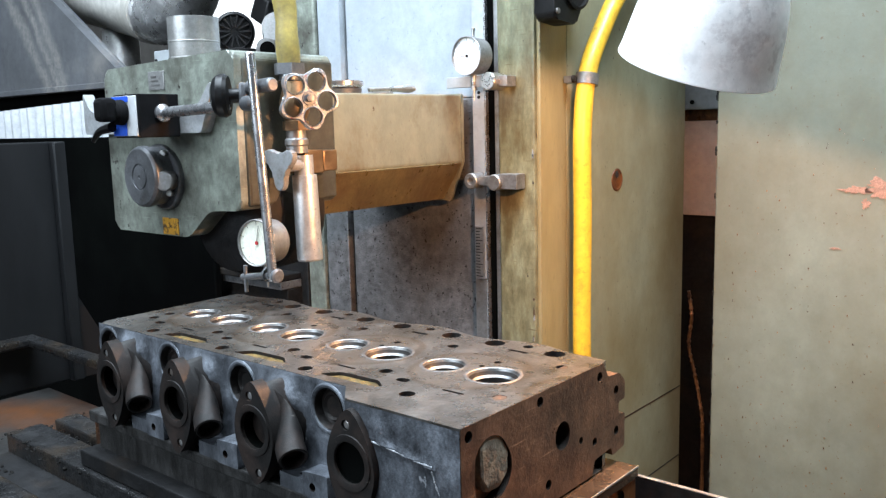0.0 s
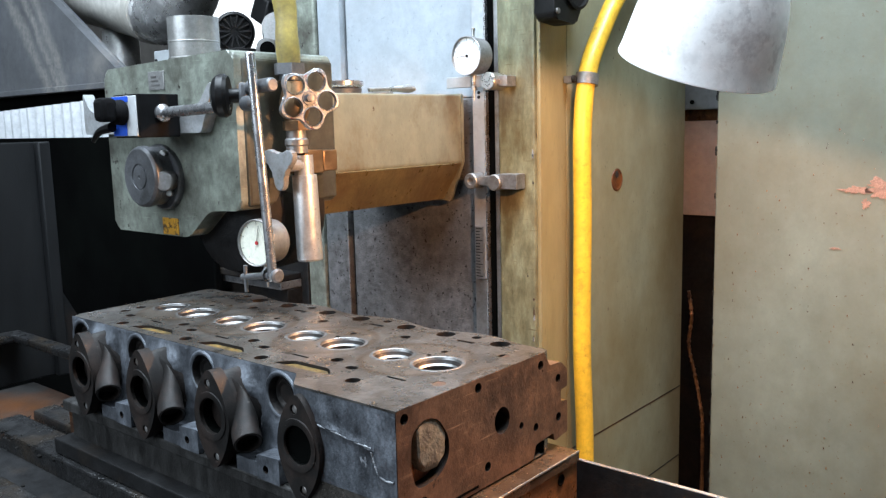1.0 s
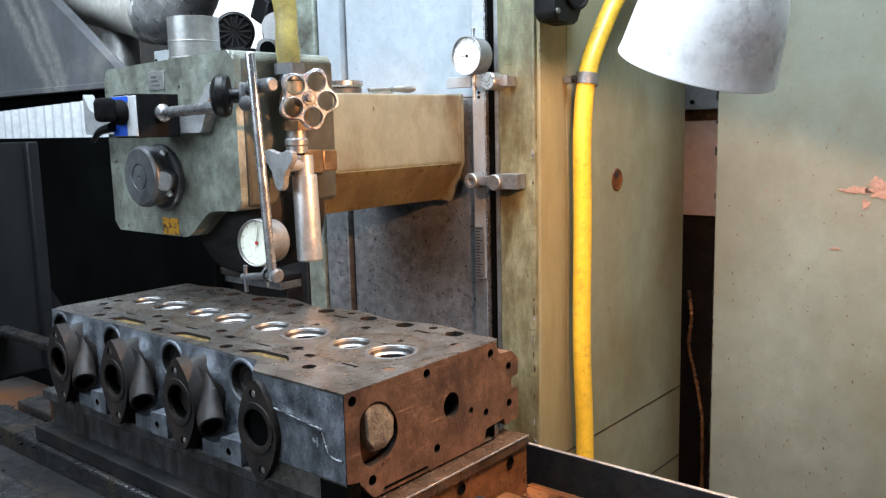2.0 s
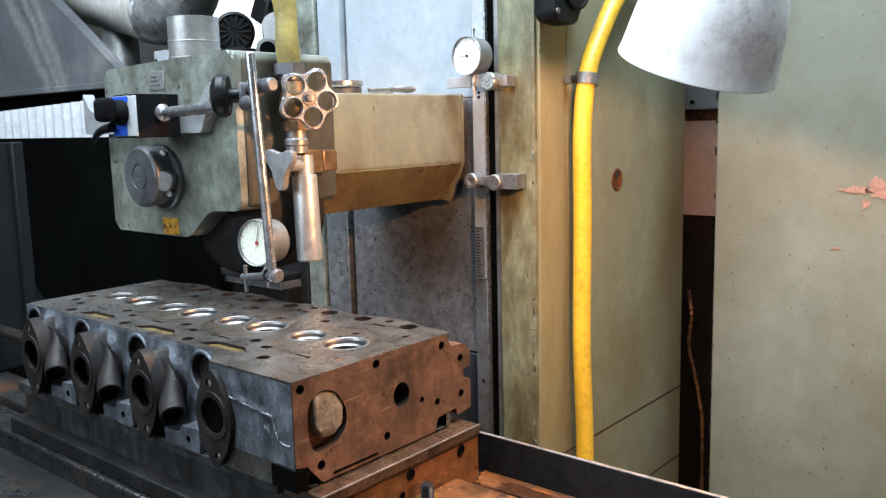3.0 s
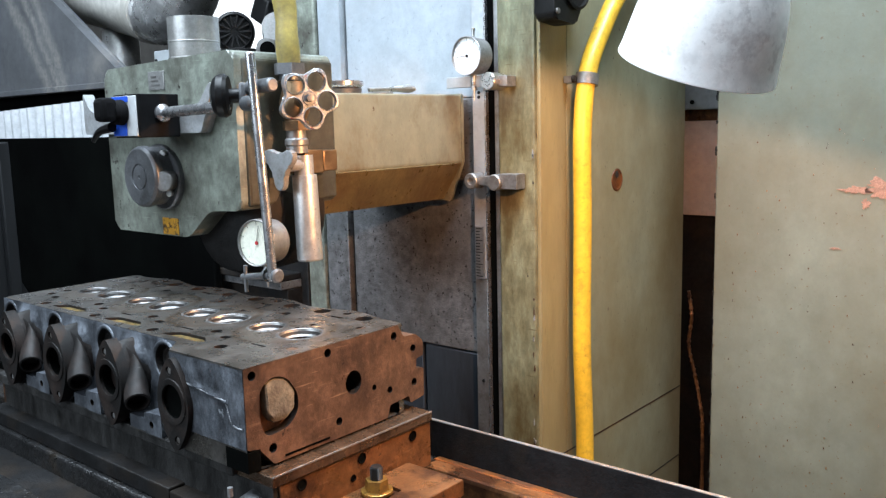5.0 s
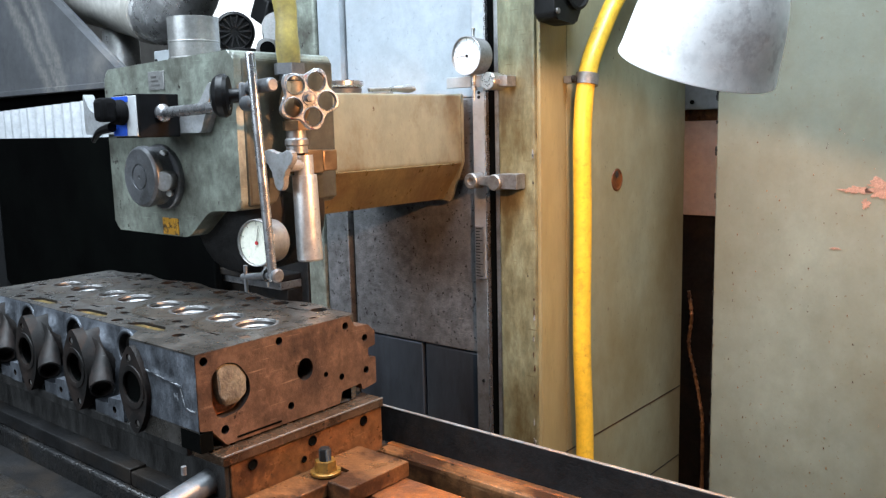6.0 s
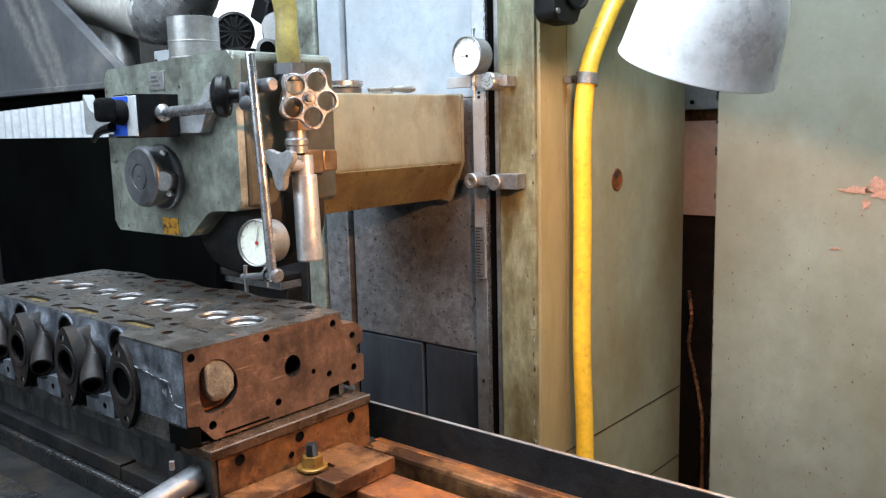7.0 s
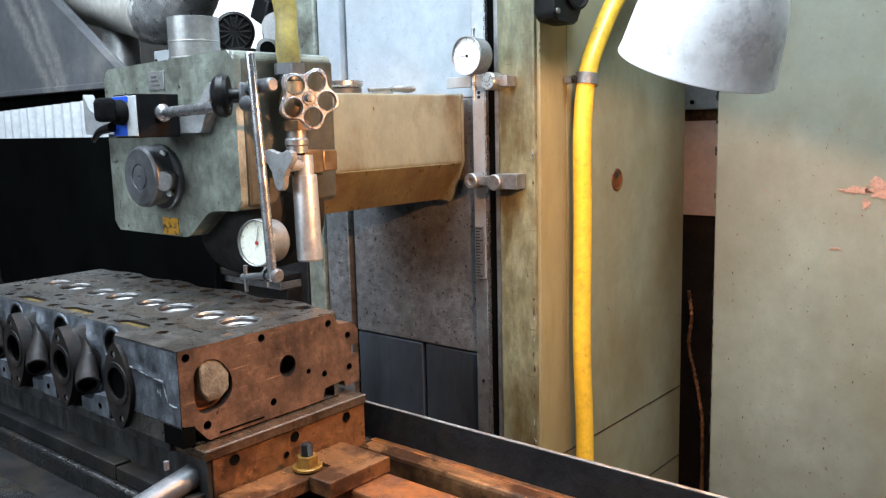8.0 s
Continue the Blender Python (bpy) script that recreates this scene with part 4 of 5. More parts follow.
for i in range(33):
    x = -0.1085 + 0.1085 * i / 32
    cv = []
    for j in range(23):
        z = -0.072 + 0.0705 * j / 22
        line = -0.024 - 0.010 * (x + 0.09) / 0.07
        ridge = 0.0016 * math.exp(-((z - line) / 0.0022) ** 2) if -0.095 < x < -0.022 else 0
        ridge += 0.0014 * math.exp(-((x + 0.0175 + 0.15 * (z + 0.05)) / 0.002) ** 2) if z < -0.030 and z > -0.062 else 0
        cv.append(bm.verts.new(e_(x, -0.0006 - ridge - 0.0006 * noise.noise(Vector((x * 80, z * 80, 9))), z)))
    grid.append(cv)
for i in range(32):
    for j in range(22):
        bm.faces.new((grid[i][j], grid[i + 1][j], grid[i + 1][j + 1], grid[i][j + 1]))
part("corner_wall", bm, M["cast_side"], engine, "blue-grey corner with a weld-like casting ridge")
# foot strip of the casting, with drip marks
part("foot_strip", bx(*[c for p in zip(e_(-0.512, 0.004, -0.1045), e_(-0.03, 0.020, -0.0926)) for c in p], bev=0.002), M["strip"], engine, "rough grey foot strip")

# ---- fixture, clamp and bolts ----
part("base_plate", bx(*fl(-0.520, -0.12, -0.005, 0.0185, -0.153, -0.136), bev=0.0015), M["dark_steel"], fix, "dark oily base plate")
part("base_plate", bx(*fl(-0.119, 0.010, -0.005, 0.0185, -0.153, -0.138), bev=0.0015), M["dark_steel"], fix, "dark oily base plate")
for y, z, r in ((0.043, -0.1125, 0.0045), (0.117, -0.1125, 0.0045), (0.189, -0.1125, 0.0045), (0.105, -0.128, 0.0025)):
    bm = bmesh.new()
    lathe(bm, (0.0178 + N.x - BX.x, y + N.y - BX.y, z + N.z - BX.z), (1, 0, 0), [(0.0, r + 0.001), (0.0004, r + 0.0004), (0.0002, r), (-0.0006, r * 0.8), (-0.0006, 0)], 16)
    part("bolt_hole", bm, M["black_shade"], fix)

part("worn_edge", bx(*fl(0.0182, 0.0195, 0.0105, 0.2175, -0.0958, -0.0940), bev=0.0004), M["steel_dull"], fix, "bright worn edge of the top plate")
clamp = thing("clamp_bar", (N.x + 0.045, N.y + 0.14, TABLE_Z), "rust-brown steel clamp bar beside the fixture", "clamp")
cl = lambda x0, x1, y0, y1, z0, z1: (x0 - 0.045, x1 - 0.045, y0 - 0.14, y1 - 0.14, z0, z1)
bm = bmesh.new()
prism(bm, [(x - 0.045, y - 0.14) for x, y in ((0.0195, 0.1788), (0.0905, 0.1788), (0.0905, 0.0965), (0.0605, 0.0965), (0.0605, 0.1275), (0.0195, 0.1275))], "z", 0.0, 0.0165, bev=0.0012)
part("bar", bm, M["rust_block"], clamp)
part("bar_tail", bx(*cl(0.0195, 0.060, 0.02, 0.127, 0.0, 0.0135), bev=0.0015), M["rust_block"], clamp)
stud = thing("clamp_bolt", (N.x + 0.042, N.y + 0.111, TABLE_Z + 0.001), "rusty stud with a yellowed hexagon nut and washer", "bolt")
bm = bmesh.new()
lathe(bm, (0, 0, 0), (0, 0, 1), [(0.014, 0), (0.014, 0.0145), (0.0145, 0.015), (0.0168, 0.015), (0.0172, 0.0145), (0.0172, 0)], 32)
part("washer", bm, M["zinc_yellow"], stud, "yellow zinc washer")
part("nut", cy((0, 0, 0.0173), (0, 0, 0.0275), 0.0115, 0.0106, seg=6), M["zinc_yellow"], stud, "yellow zinc hexagon nut")
bm = bmesh.new()
cyl(bm, (0, 0, -0.001), (0, 0, 0.038), 0.0060, seg=16)
lathe(bm, (0, 0, 0), (0, 0, 1), [(0.038, 0.0060), (0.040, 0.0048), (0.0405, 0)], 16)
part("stud", bm, M["dark_steel"], stud)
bar = thing("round_bar", (N.x - 0.010, N.y - 0.03, TABLE_Z + 0.024), "scuffed bright steel round bar against the fixture", "bar")
bm = bmesh.new()
lathe(bm, (0, 0.0475, 0.004), (0.12, -1, -0.14), [(0, 0), (0, 0.0105), (0.002, 0.012), (0.14, 0.012), (0.142, 0.0105), (0.142, 0)], 28)
part("shaft", bm, M["cap_grey"], bar)
bm = bmesh.new()
cyl(bm, (-0.001, 0.018, 0.018), (-0.001, 0.018, 0.026), 0.0025, seg=10)
part("set_screw", bm, M["steel_dull"], bar)
riding = [clamp, stud, bar]

# ---- grinding head details ----
for a in (0.95, -0.62):
    bm = bmesh.new()
    p = Vector((-0.985 + 0.036 * math.cos(a), 0.604, 1.291 + 0.036 * math.sin(a)))
    lathe(bm, loc(*p), (0.55, -0.83, 0), [(-0.01, 0.0042), (0.008, 0.0042), (0.009, 0.003), (0.009, 0)], 12)
    part("cap_screw", bm, M["steel"], head)
bm = bmesh.new()
lathe(bm, loc(-0.950, 0.596, 1.286), Vector((0.55, -0.83, 0)), [(-0.02, 0.0125), (0.012, 0.0125), (0.0135, 0.011), (0.0135, 0)], 24)
part("plunger", bm, M["steel_dull"], head, "small grey plunger knob")
bm = bmesh.new()
lathe(bm, loc(-0.9775, 0.620, 1.2875), (0, -1, 0), [(0, 0.0405), (0.014, 0.0400), (0.016, 0.0385), (0.016, 0)], 40)
part("cap_base", bm, M["cap_grey"], head, "grey cap seat")
part("name_plate", bx(*[c for p in zip(loc(-1.002, 0.6105, 1.400), loc(-0.966, 0.613, 1.4235)) for c in p], bev=0.0005), M["duct"], head, "riveted pale grey name plate")
for i in range(3):
    part("plate_line", bx(*[c for p in zip(loc(-0.995, 0.6098, 1.406 + 0.005 * i), loc(-0.975 - 0.004 * i, 0.6106, 1.4075 + 0.005 * i)) for c in p]), M["steel_dull"], head)
part("warning_label", bx(*[c for p in zip(loc(-0.992, 0.6108, 1.2145), loc(-0.957, 0.613, 1.236)) for c in p]), M["orange_label"], head, "scratched orange label")
bm = bmesh.new()
vb = rounded([(-1.146, 1.345), (-1.146, 1.402), (-1.132, 1.380), (-1.115, 1.372), (-0.90, 1.372), (-0.872, 1.381), (-0.850, 1.404), (-0.842, 1.400), (-0.858, 1.372), (-0.872, 1.345)], 0.004)
prism(bm, [(x - B2.x, z - B2.z) for x, z in vb], "y", 0.596 - B2.y, 0.6115 - B2.y, bev=0.001)
part("v_bracket", bm, M["grey_plastic"], head, "pale grey notched bracket")
bm = bmesh.new()
prism(bm, [(x - B2.x, z - B2.z) for x, z in rounded([(-0.8435, 1.3945), (-0.8435, 1.287), (-0.870, 1.2245), (-1.062, 1.2245), (-1.062, 1.3945)], 0.003)], "y", 1.057 - B2.y, 1.0635 - B2.y, bev=0.001)
part("arm_flange", bm, M["ochre"], head)
# A darker mottled sheet covers the housing's right side.
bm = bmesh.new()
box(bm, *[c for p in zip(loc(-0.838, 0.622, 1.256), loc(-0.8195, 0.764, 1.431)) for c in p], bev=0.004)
part("side_cover", bm, M["side_dark"], head, "dark mottled green side cover")
bm = bmesh.new()
prism(bm, [(x - B2.x, z - B2.z) for x, z in ((-0.8741, 1.2458), (-0.8458, 1.2470), (-0.8472, 1.2288), (-0.8597, 1.2126))], "y", 0.698 - B2.y, 0.703 - B2.y, bev=0.0006)
part("guard_strap", bm, M["rust"], head, "rusty strap of the wheel guard")
bm = bmesh.new()
prism(bm, [(x - B2.x, z - B2.z) for x, z in ((-0.8540, 1.2276), (-0.8391, 1.2328), (-0.8410, 1.1940), (-0.8581, 1.1905))], "y", 0.7035 - B2.y, 0.706 - B2.y)
part("splash_plate", bm, M["white"], head, "small pale splash plate")
# things lying on the arm
for nm, lab, cat, pos, prof, m in (("steel_ring", "bright flat steel ring lying on the arm", "ring", (-0.880, 0.835, 1.4012), [(0, 0.028), (0.003, 0.031), (0.009, 0.031), (0.0095, 0.026), (0.006, 0.024), (0, 0.025)], "rod"),
                                   ("steel_disc", "dull steel disc lying on the arm under the ring", "disc", (-0.880, 0.835, 1.3935), [(0, 0.0), (0, 0.028), (0.006, 0.029), (0.0075, 0.027), (0.0075, 0)], "cap_grey"),
                                   ("washer_disc", "thin dark washer lying on the arm", "washer", (-0.88, 0.915, 1.3935), [(0, 0.0), (0, 0.018), (0.002, 0.0185), (0.003, 0.017), (0.003, 0)], "steel_dull")):
    th = thing(nm, pos, lab, cat)
    bm = bmesh.new()
    lathe(bm, (0, 0, 0), (0, 0, 1), prof, 32)
    part("ring_body", bm, M[m], th)
sp = thing("small_spanner", (-0.862, 0.905, 1.3945), "small chromed spanner lying on the arm", "tool")
bm = bmesh.new()
lathe(bm, (0, -0.035, 0.004), (0.15, 1, 0.03), [(0, 0), (0.001, 0.003), (0.04, 0.0035), (0.06, 0.005), (0.075, 0.0065), (0.085, 0.004), (0.087, 0)], 14)
part("shank", bm, M["steel"], sp)

# ---- magnetic stand with a dial gauge ----
mag = thing("magnetic_stand", (-0.941, 0.611, 1.34), "black magnetic base with rods, fixed to the grinding head", "gauge stand")
BM_ = Vector(mag.location)
g = lambda *p: tuple(Vector(p) - BM_)
gb = lambda a, b: [c for p in zip(g(*a), g(*b)) for c in p]
part("magnet_block", bx(*gb((-0.968, 0.541, 1.341), (-0.913, 0.5955, 1.392)), bev=0.0015), M["block_black"], mag)
part("label_plate", bx(*gb((-0.966, 0.5385, 1.343), (-0.915, 0.5407, 1.390)), bev=0.0008), M["white"], mag, "white label plate")
part("label_patch", bx(*gb((-0.9655, 0.5375, 1.3435), (-0.936, 0.5383, 1.3605))), M["blue"], mag, "blue printed patch")
part("label_patch", bx(*gb((-0.9655, 0.5375, 1.383), (-0.930, 0.5383, 1.3895))), M["blue"], mag, "blue printed patch")
bm = bmesh.new()
lathe(bm, g(-0.944, 0.538, 1.371), (0, -1, 0), [(0, 0.0150), (0.010, 0.0145), (0.014, 0.012), (0.015, 0)], 24)
box(bm, *gb((-0.9565, 0.507, 1.3600), (-0.9325, 0.527, 1.388)), bev=0.006)
part("switch_knob", bm, M["block_black"], mag, "black switch knob")
bm = bmesh.new()
tube(bm, smooth_path([Vector(g(-0.955, 0.530, 1.354)), Vector(g(-0.985, 0.530, 1.349)), Vector(g(-1.005, 0.532, 1.338))], 6), lambda s: 0.006 - 0.003 * s, 10)
part("switch_lever", bm, M["black"], mag)
P0, P1 = Vector((-0.914, 0.572, 1.3695)), Vector((-0.785, 0.572, 1.3735))
bm = bmesh.new()
lathe(bm, g(*P0), P1 - P0, [(-0.006, 0.0105), (0.004, 0.0105), (0.006, 0.0065), (0.128, 0.0065), (0.13, 0)], 24)
part("post", bm, M["rod"], mag)
bm = bmesh.new()
SA = Vector((0.72, 0.69, 0.0)).normalized()
lathe(bm, Vector(g(-0.7965, 0.572, 1.385)), SA, [(-0.010, 0), (-0.009, 0.012), (-0.006, 0.0195), (-0.001, 0.0235), (0.006, 0.0240), (0.010, 0.0215), (0.011, 0.008), (0.024, 0.008)], 40)
part("clamp_knob", bm, M["black"], mag, "black round clamp knob")
bm = bmesh.new()
turn_s = Matrix((SA, Vector((-SA.y, SA.x, 0)), Vector((0, 0, 1)))).transposed().to_4x4()
for a0, a1 in ((0.022, 0.031), (0.033, 0.042)):
    k0 = len(bm.verts)
    box(bm, a0, a1, -0.011, 0.011, -0.014, 0.014, bev=0.003)
    bm.verts.ensure_lookup_table()
    bmesh.ops.transform(bm, matrix=Matrix.Translation(Vector(g(-0.7965, 0.572, 1.385))) @ turn_s, verts=bm.verts[k0:])
U0, L0 = Vector(g(-0.765, 0.590, 1.3935)), Vector(g(-0.766, 0.584, 1.3755))
lathe(bm, U0, Vector((0.80, -0.05, 0.02)), [(0, 0), (0, 0.0075), (0.040, 0.0075), (0.042, 0.006), (0.042, 0)], 22)
lathe(bm, L0, Vector((0.78, -0.30, 0.0)), [(0, 0), (0, 0.0085), (0.022, 0.0085), (0.026, 0.007), (0.028, 0.004), (0.0285, 0)], 22)
part("swivel_clamp", bm, M["cap_grey"], mag, "dull steel swivel clamp")
bm = bmesh.new()
lathe(bm, g(-0.745, 0.576, 1.4285), Vector((0.0185, 0, -0.2455)), [(0, 0), (0, 0.0045), (0.001, 0.0052), (0.243, 0.0052), (0.2455, 0.004), (0.2455, 0)], 20)
part("upright_rod", bm, M["rod"], mag)
bm = bmesh.new()
for dx in (-0.0085, 0.0085):
    lathe(bm, g(-0.727 + dx, 0.576, 1.190), (1 if dx > 0 else -1, 0, 0), [(-0.002, 0.008), (0.001, 0.008), (0.0025, 0.006), (0.0025, 0)], 18)
cyl(bm, g(-0.775, 0.572, 1.184), g(-0.730, 0.574, 1.1895), 0.0038, seg=14)
cyl(bm, g(-0.768, 0.571, 1.168), g(-0.768, 0.571, 1.198), 0.0022, seg=10)
part("cross_rod", bm, M["cap_grey"], mag)


def dial_gauge(name, centre, axis, r, depth, face, needle, label, stem_up, stem_down, group):
    th = thing(name, centre, label, "dial gauge", group)
    a = Vector(axis).normalized()
    bm = bmesh.new()
    lathe(bm, (0, 0, 0), a, [(-depth, 0), (-depth, r * 0.86), (-depth * 0.95, r * 0.93), (-0.010, r * 0.95), (-0.009, r), (0, r), (0.0015, r * 0.975), (0.0005, r * 0.93), (-0.0015, r * 0.92)], 48)
    part("case", bm, M["steel_dull"], th, "round steel case")
    bm = bmesh.new()
    lathe(bm, (0, 0, 0), a, [(-0.0018, r * 0.93), (-0.0016, 0)], 40)
    part("dial", bm, M[face], th)
    up = Vector((0, 0, 1))
    side = up.cross(a).normalized()
    for i in range(50):
        w = i * math.tau / 50
        d = side * math.sin(w) + up * math.cos(w)
        r0 = 0.80 if i % 5 else 0.74
        bm = bmesh.new()
        turn = Matrix((side * math.cos(w) - up * math.sin(w), d, a)).transposed().to_4x4()
        bmesh.ops.create_cube(bm, size=1, matrix=Matrix.Translation(d * r * (r0 + 0.90) / 2 - a * 0.0014) @ turn @ Matrix.Diagonal((0.00035, r * (0.90 - r0), 0.0003, 1)))
        if i % 5 == 0:
            part("tick", bm, M["black"], th)
        else:
            bm.free()
    w = radians(needle)
    d = side * math.sin(w) + up * math.cos(w)
    turn = Matrix((side * math.cos(w) - up * math.sin(w), d, a)).transposed().to_4x4()
    bm = bmesh.new()
    bmesh.ops.create_cube(bm, size=1, matrix=Matrix.Translation(d * r * 0.33 - a * 0.0005) @ turn @ Matrix.Diagonal((0.0007, r * 0.85, 0.0003, 1)))
    part("needle", bm, M["black"], th)
    bm = bmesh.new()
    lathe(bm, -a * 0.001, a, [(0, 0.0022), (0.001, 0.0020), (0.001, 0)], 14)
    part("hub", bm, M["red"] if face == "dial_face" else M["black"], th)
    bm = bmesh.new()
    mid = -a * depth * 0.55
    cyl(bm, mid + up * r * 0.9, mid + up * (r + stem_up), 0.0022, seg=12)
    cyl(bm, mid + up * (r + stem_up), mid + up * (r + stem_up + 0.004), 0.0032, seg=12)
    part("cap_stem", bm, M["steel"], th)
    bm = bmesh.new()
    cyl(bm, mid - up * r * 0.9, mid - up * (r + stem_down * 0.6), 0.0042, seg=14)
    cyl(bm, mid - up * (r + stem_down * 0.6), mid - up * (r + stem_down), 0.0018, 0.0012, seg=10)
    part("plunger", bm, M["steel"], th, "bright plunger and stem")
    return th


dial_gauge("dial_gauge", (-0.771, 0.590, 1.2205), (0.194, -0.98, 0.03), 0.0270, 0.030, "dial_face", 12, "cream-faced dial gauge with a red hub, hung on the stand", 0.006, 0.026, "dial gauges")
dial_gauge("dial_gauge", (-0.797, 1.014, 1.4475), (-0.05, -1, 0.0), 0.0290, 0.030, "dial_white", -92, "white-faced dial gauge on the column bracket", 0.008, 0.036, "dial gauges")

# ---- brackets on the slideway ----
br = thing("gauge_bracket", (-0.79, 1.064, 1.395), "flat steel bracket holding a dial gauge on the slideway", "bracket")
q = lambda *p: tuple(Vector(p) - Vector(br.location))
part("strap", bx(*[c for p in zip(q(-0.850, 1.030, 1.402), q(-0.770, 1.036, 1.4185)) for c in p], bev=0.001), M["plate"], br)
bm = bmesh.new()
lathe(bm, q(-0.768, 1.062, 1.4095), (0, -1, 0), [(0, 0.0125), (0.034, 0.0135), (0.036, 0.012), (0.036, 0)], 24)
part("boss", bm, M["steel"], br)
part("spacer_block", bx(*[c for p in zip(q(-0.766, 1.040, 1.401), q(-0.742, 1.0635, 1.417)) for c in p], bev=0.001), M["steel_dull"], br)
st = thing("stop_bracket", (-0.79, 1.064, 1.25), "steel stop bracket with two round bosses on the slideway", "bracket")
q = lambda *p: tuple(Vector(p) - Vector(st.location))
bm = bmesh.new()
lathe(bm, q(-0.812, 1.062, 1.259), (0, -1, 0), [(0, 0.0125), (0.024, 0.0125), (0.0255, 0.011), (0.0255, 0.006), (0.022, 0.0055), (0.022, 0)], 24)
part("boss", bm, M["steel_dull"], st)
bm = bmesh.new()
lathe(bm, q(-0.766, 1.062, 1.258), (0, -1, 0), [(0, 0.0125), (0.026, 0.0125), (0.028, 0.011), (0.028, 0)], 24)
part("boss", bm, M["steel_dull"], st)
part("link_bar", bx(*[c for p in zip(q(-0.808, 1.044, 1.252), q(-0.768, 1.056, 1.267)) for c in p], bev=0.001), M["steel_dull"], st)
part("spacer_block", bx(*[c for p in zip(q(-0.760, 1.040, 1.248), q(-0.727, 1.0635, 1.271)) for c in p], bev=0.001), M["steel_dull"], st)
sc = thing("steel_scale", (-0.815, 1.066, 1.10), "etched steel measuring scale on the slideway", "scale")
part("scale_blade", bx(-0.0105, 0.0065, -0.0018, 0.0, 0.0, 0.085, bev=0.0004), M["steel_dull"], sc)
for i in range(17):
    part("scale_mark", bx(-0.009, -0.001 if i % 4 else 0.004, -0.0022, -0.0017, 0.004 + 0.0048 * i, 0.0052 + 0.0048 * i), M["black"], sc)
for z in (1.395, 1.388, 0.93):
    bm = bmesh.new()
    lathe(bm, Vector((-0.815, 1.0665, z)) - B, (0, -1, 0), [(0, 0.0028), (0.0012, 0.0025), (0.0012, 0)], 12)
    part("screw", bm, M["dark_steel"], col)
# Black filler that colours in the groove's shade.
part("way_gap", bx(-1.1238 - B.x, -1.1172 - B.x, 1.085 - B.y, 1.099 - B.y, 0.3, 2.4), M["black_shade"], col, "black filler for the shaded slideway groove")

# ---- coolant valve ----
VX, VY = -0.795, 0.677
valve = thing("coolant_valve", (VX, VY, 1.18), "coolant tap with a worn handwheel and a chromed nozzle", "valve")
v_ = lambda x, y, z: (x - VX, y - VY, z - 1.18)
bm = bmesh.new()
tube(bm, [Vector(v_(VX - 0.004 + 0.002 * math.sin(i), VY - 0.004 + 0.0015 * math.cos(1.7 * i), 1.424 + 0.016 * i)) for i in range(26)], lambda s: 0.0135 + 0.0008 * math.sin(40 * s), 18)
part("supply_hose", bm, M["hose_old"], valve, "grimy yellow supply hose")
bm = bmesh.new()
cyl(bm, v_(VX - 0.003, VY - 0.003, 1.411), v_(VX - 0.003, VY - 0.003, 1.424), 0.0190, seg=6)
cyl(bm, v_(VX - 0.003, VY - 0.003, 1.404), v_(VX - 0.003, VY - 0.003, 1.411), 0.013, seg=20)
part("hose_nut", bm, M["cap_grey"], valve, "dark hexagon hose nut")
bm = bmesh.new()
lathe(bm, v_(VX, VY, 1.345), (0, 0, 1), [(0, 0.0125), (0.008, 0.0145), (0.012, 0.013), (0.022, 0.0175), (0.034, 0.0185), (0.046, 0.015), (0.058, 0.0125)], 24)
part("valve_body", bm, M["brass"], valve, "tarnished brass valve body")
bm = bmesh.new()
cyl(bm, v_(VX, VY, 1.345), v_(VX, VY, 1.356), 0.0165, seg=6)
part("lower_nut", bm, M["brass"], valve)
bm = bmesh.new()
lathe(bm, v_(VX, VY, 1.318), (0, 0, 1), [(0, 0.013), (0.008, 0.013), (0.010, 0.0142), (0.016, 0.0142), (0.018, 0.012), (0.027, 0.012)], 24)
part("collar", bm, M["steel_dull"], valve)
nrm = Vector((0.90, -0.43, 0.03)).normalized()
WC = Vector((VX, VY, 1.3790)) + nrm * 0.060
bm = bmesh.new()
cyl(bm, Vector((VX, VY, 1.3790)) - Vector((VX, VY, 1.18)), WC - Vector((VX, VY, 1.18)) + nrm * 0.005, 0.0058, seg=14)
lathe(bm, WC - Vector((VX, VY, 1.18)), nrm, [(-0.022, 0.0105), (-0.006, 0.0095), (-0.006, 0.006)], 18)
part("spindle", bm, M["brass"], valve)
hw_side = Vector((0, 0, 1)).cross(nrm).normalized()
hw_up = nrm.cross(hw_side)
wc = WC - Vector((VX, VY, 1.18))
turn5 = Matrix((hw_side, hw_up, nrm)).transposed().to_4x4()
bm = bmesh.new()
lobed = []
for i in range(70):
    a = i * math.tau / 70
    rr = 0.0315 + 0.0046 * math.cos(5 * (a + 0.14))
    lobed.append((rr * math.cos(a), rr * math.sin(a)))
eyes = [(ring_pts(0.0210 * math.cos(i * math.tau / 5 - 0.14), 0.0210 * math.sin(i * math.tau / 5 - 0.14), 0.0108, 22), 0.0) for i in range(5)]
for w in (-0.0048, 0.0048):
    vs, es = loop_of(bm, lobed, AXES["z"], w)
    for p, _ in eyes:
        es += loop_of(bm, p, AXES["z"], w)[1]
    bmesh.ops.triangle_fill(bm, use_beauty=True, use_dissolve=False, edges=es)
for p in [lobed] + [q for q, _ in eyes]:
    wall_between(bm, loop_of(bm, p, AXES["z"], -0.0048)[0], loop_of(bm, p, AXES["z"], 0.0048)[0])
bmesh.ops.remove_doubles(bm, verts=bm.verts, dist=1e-5)
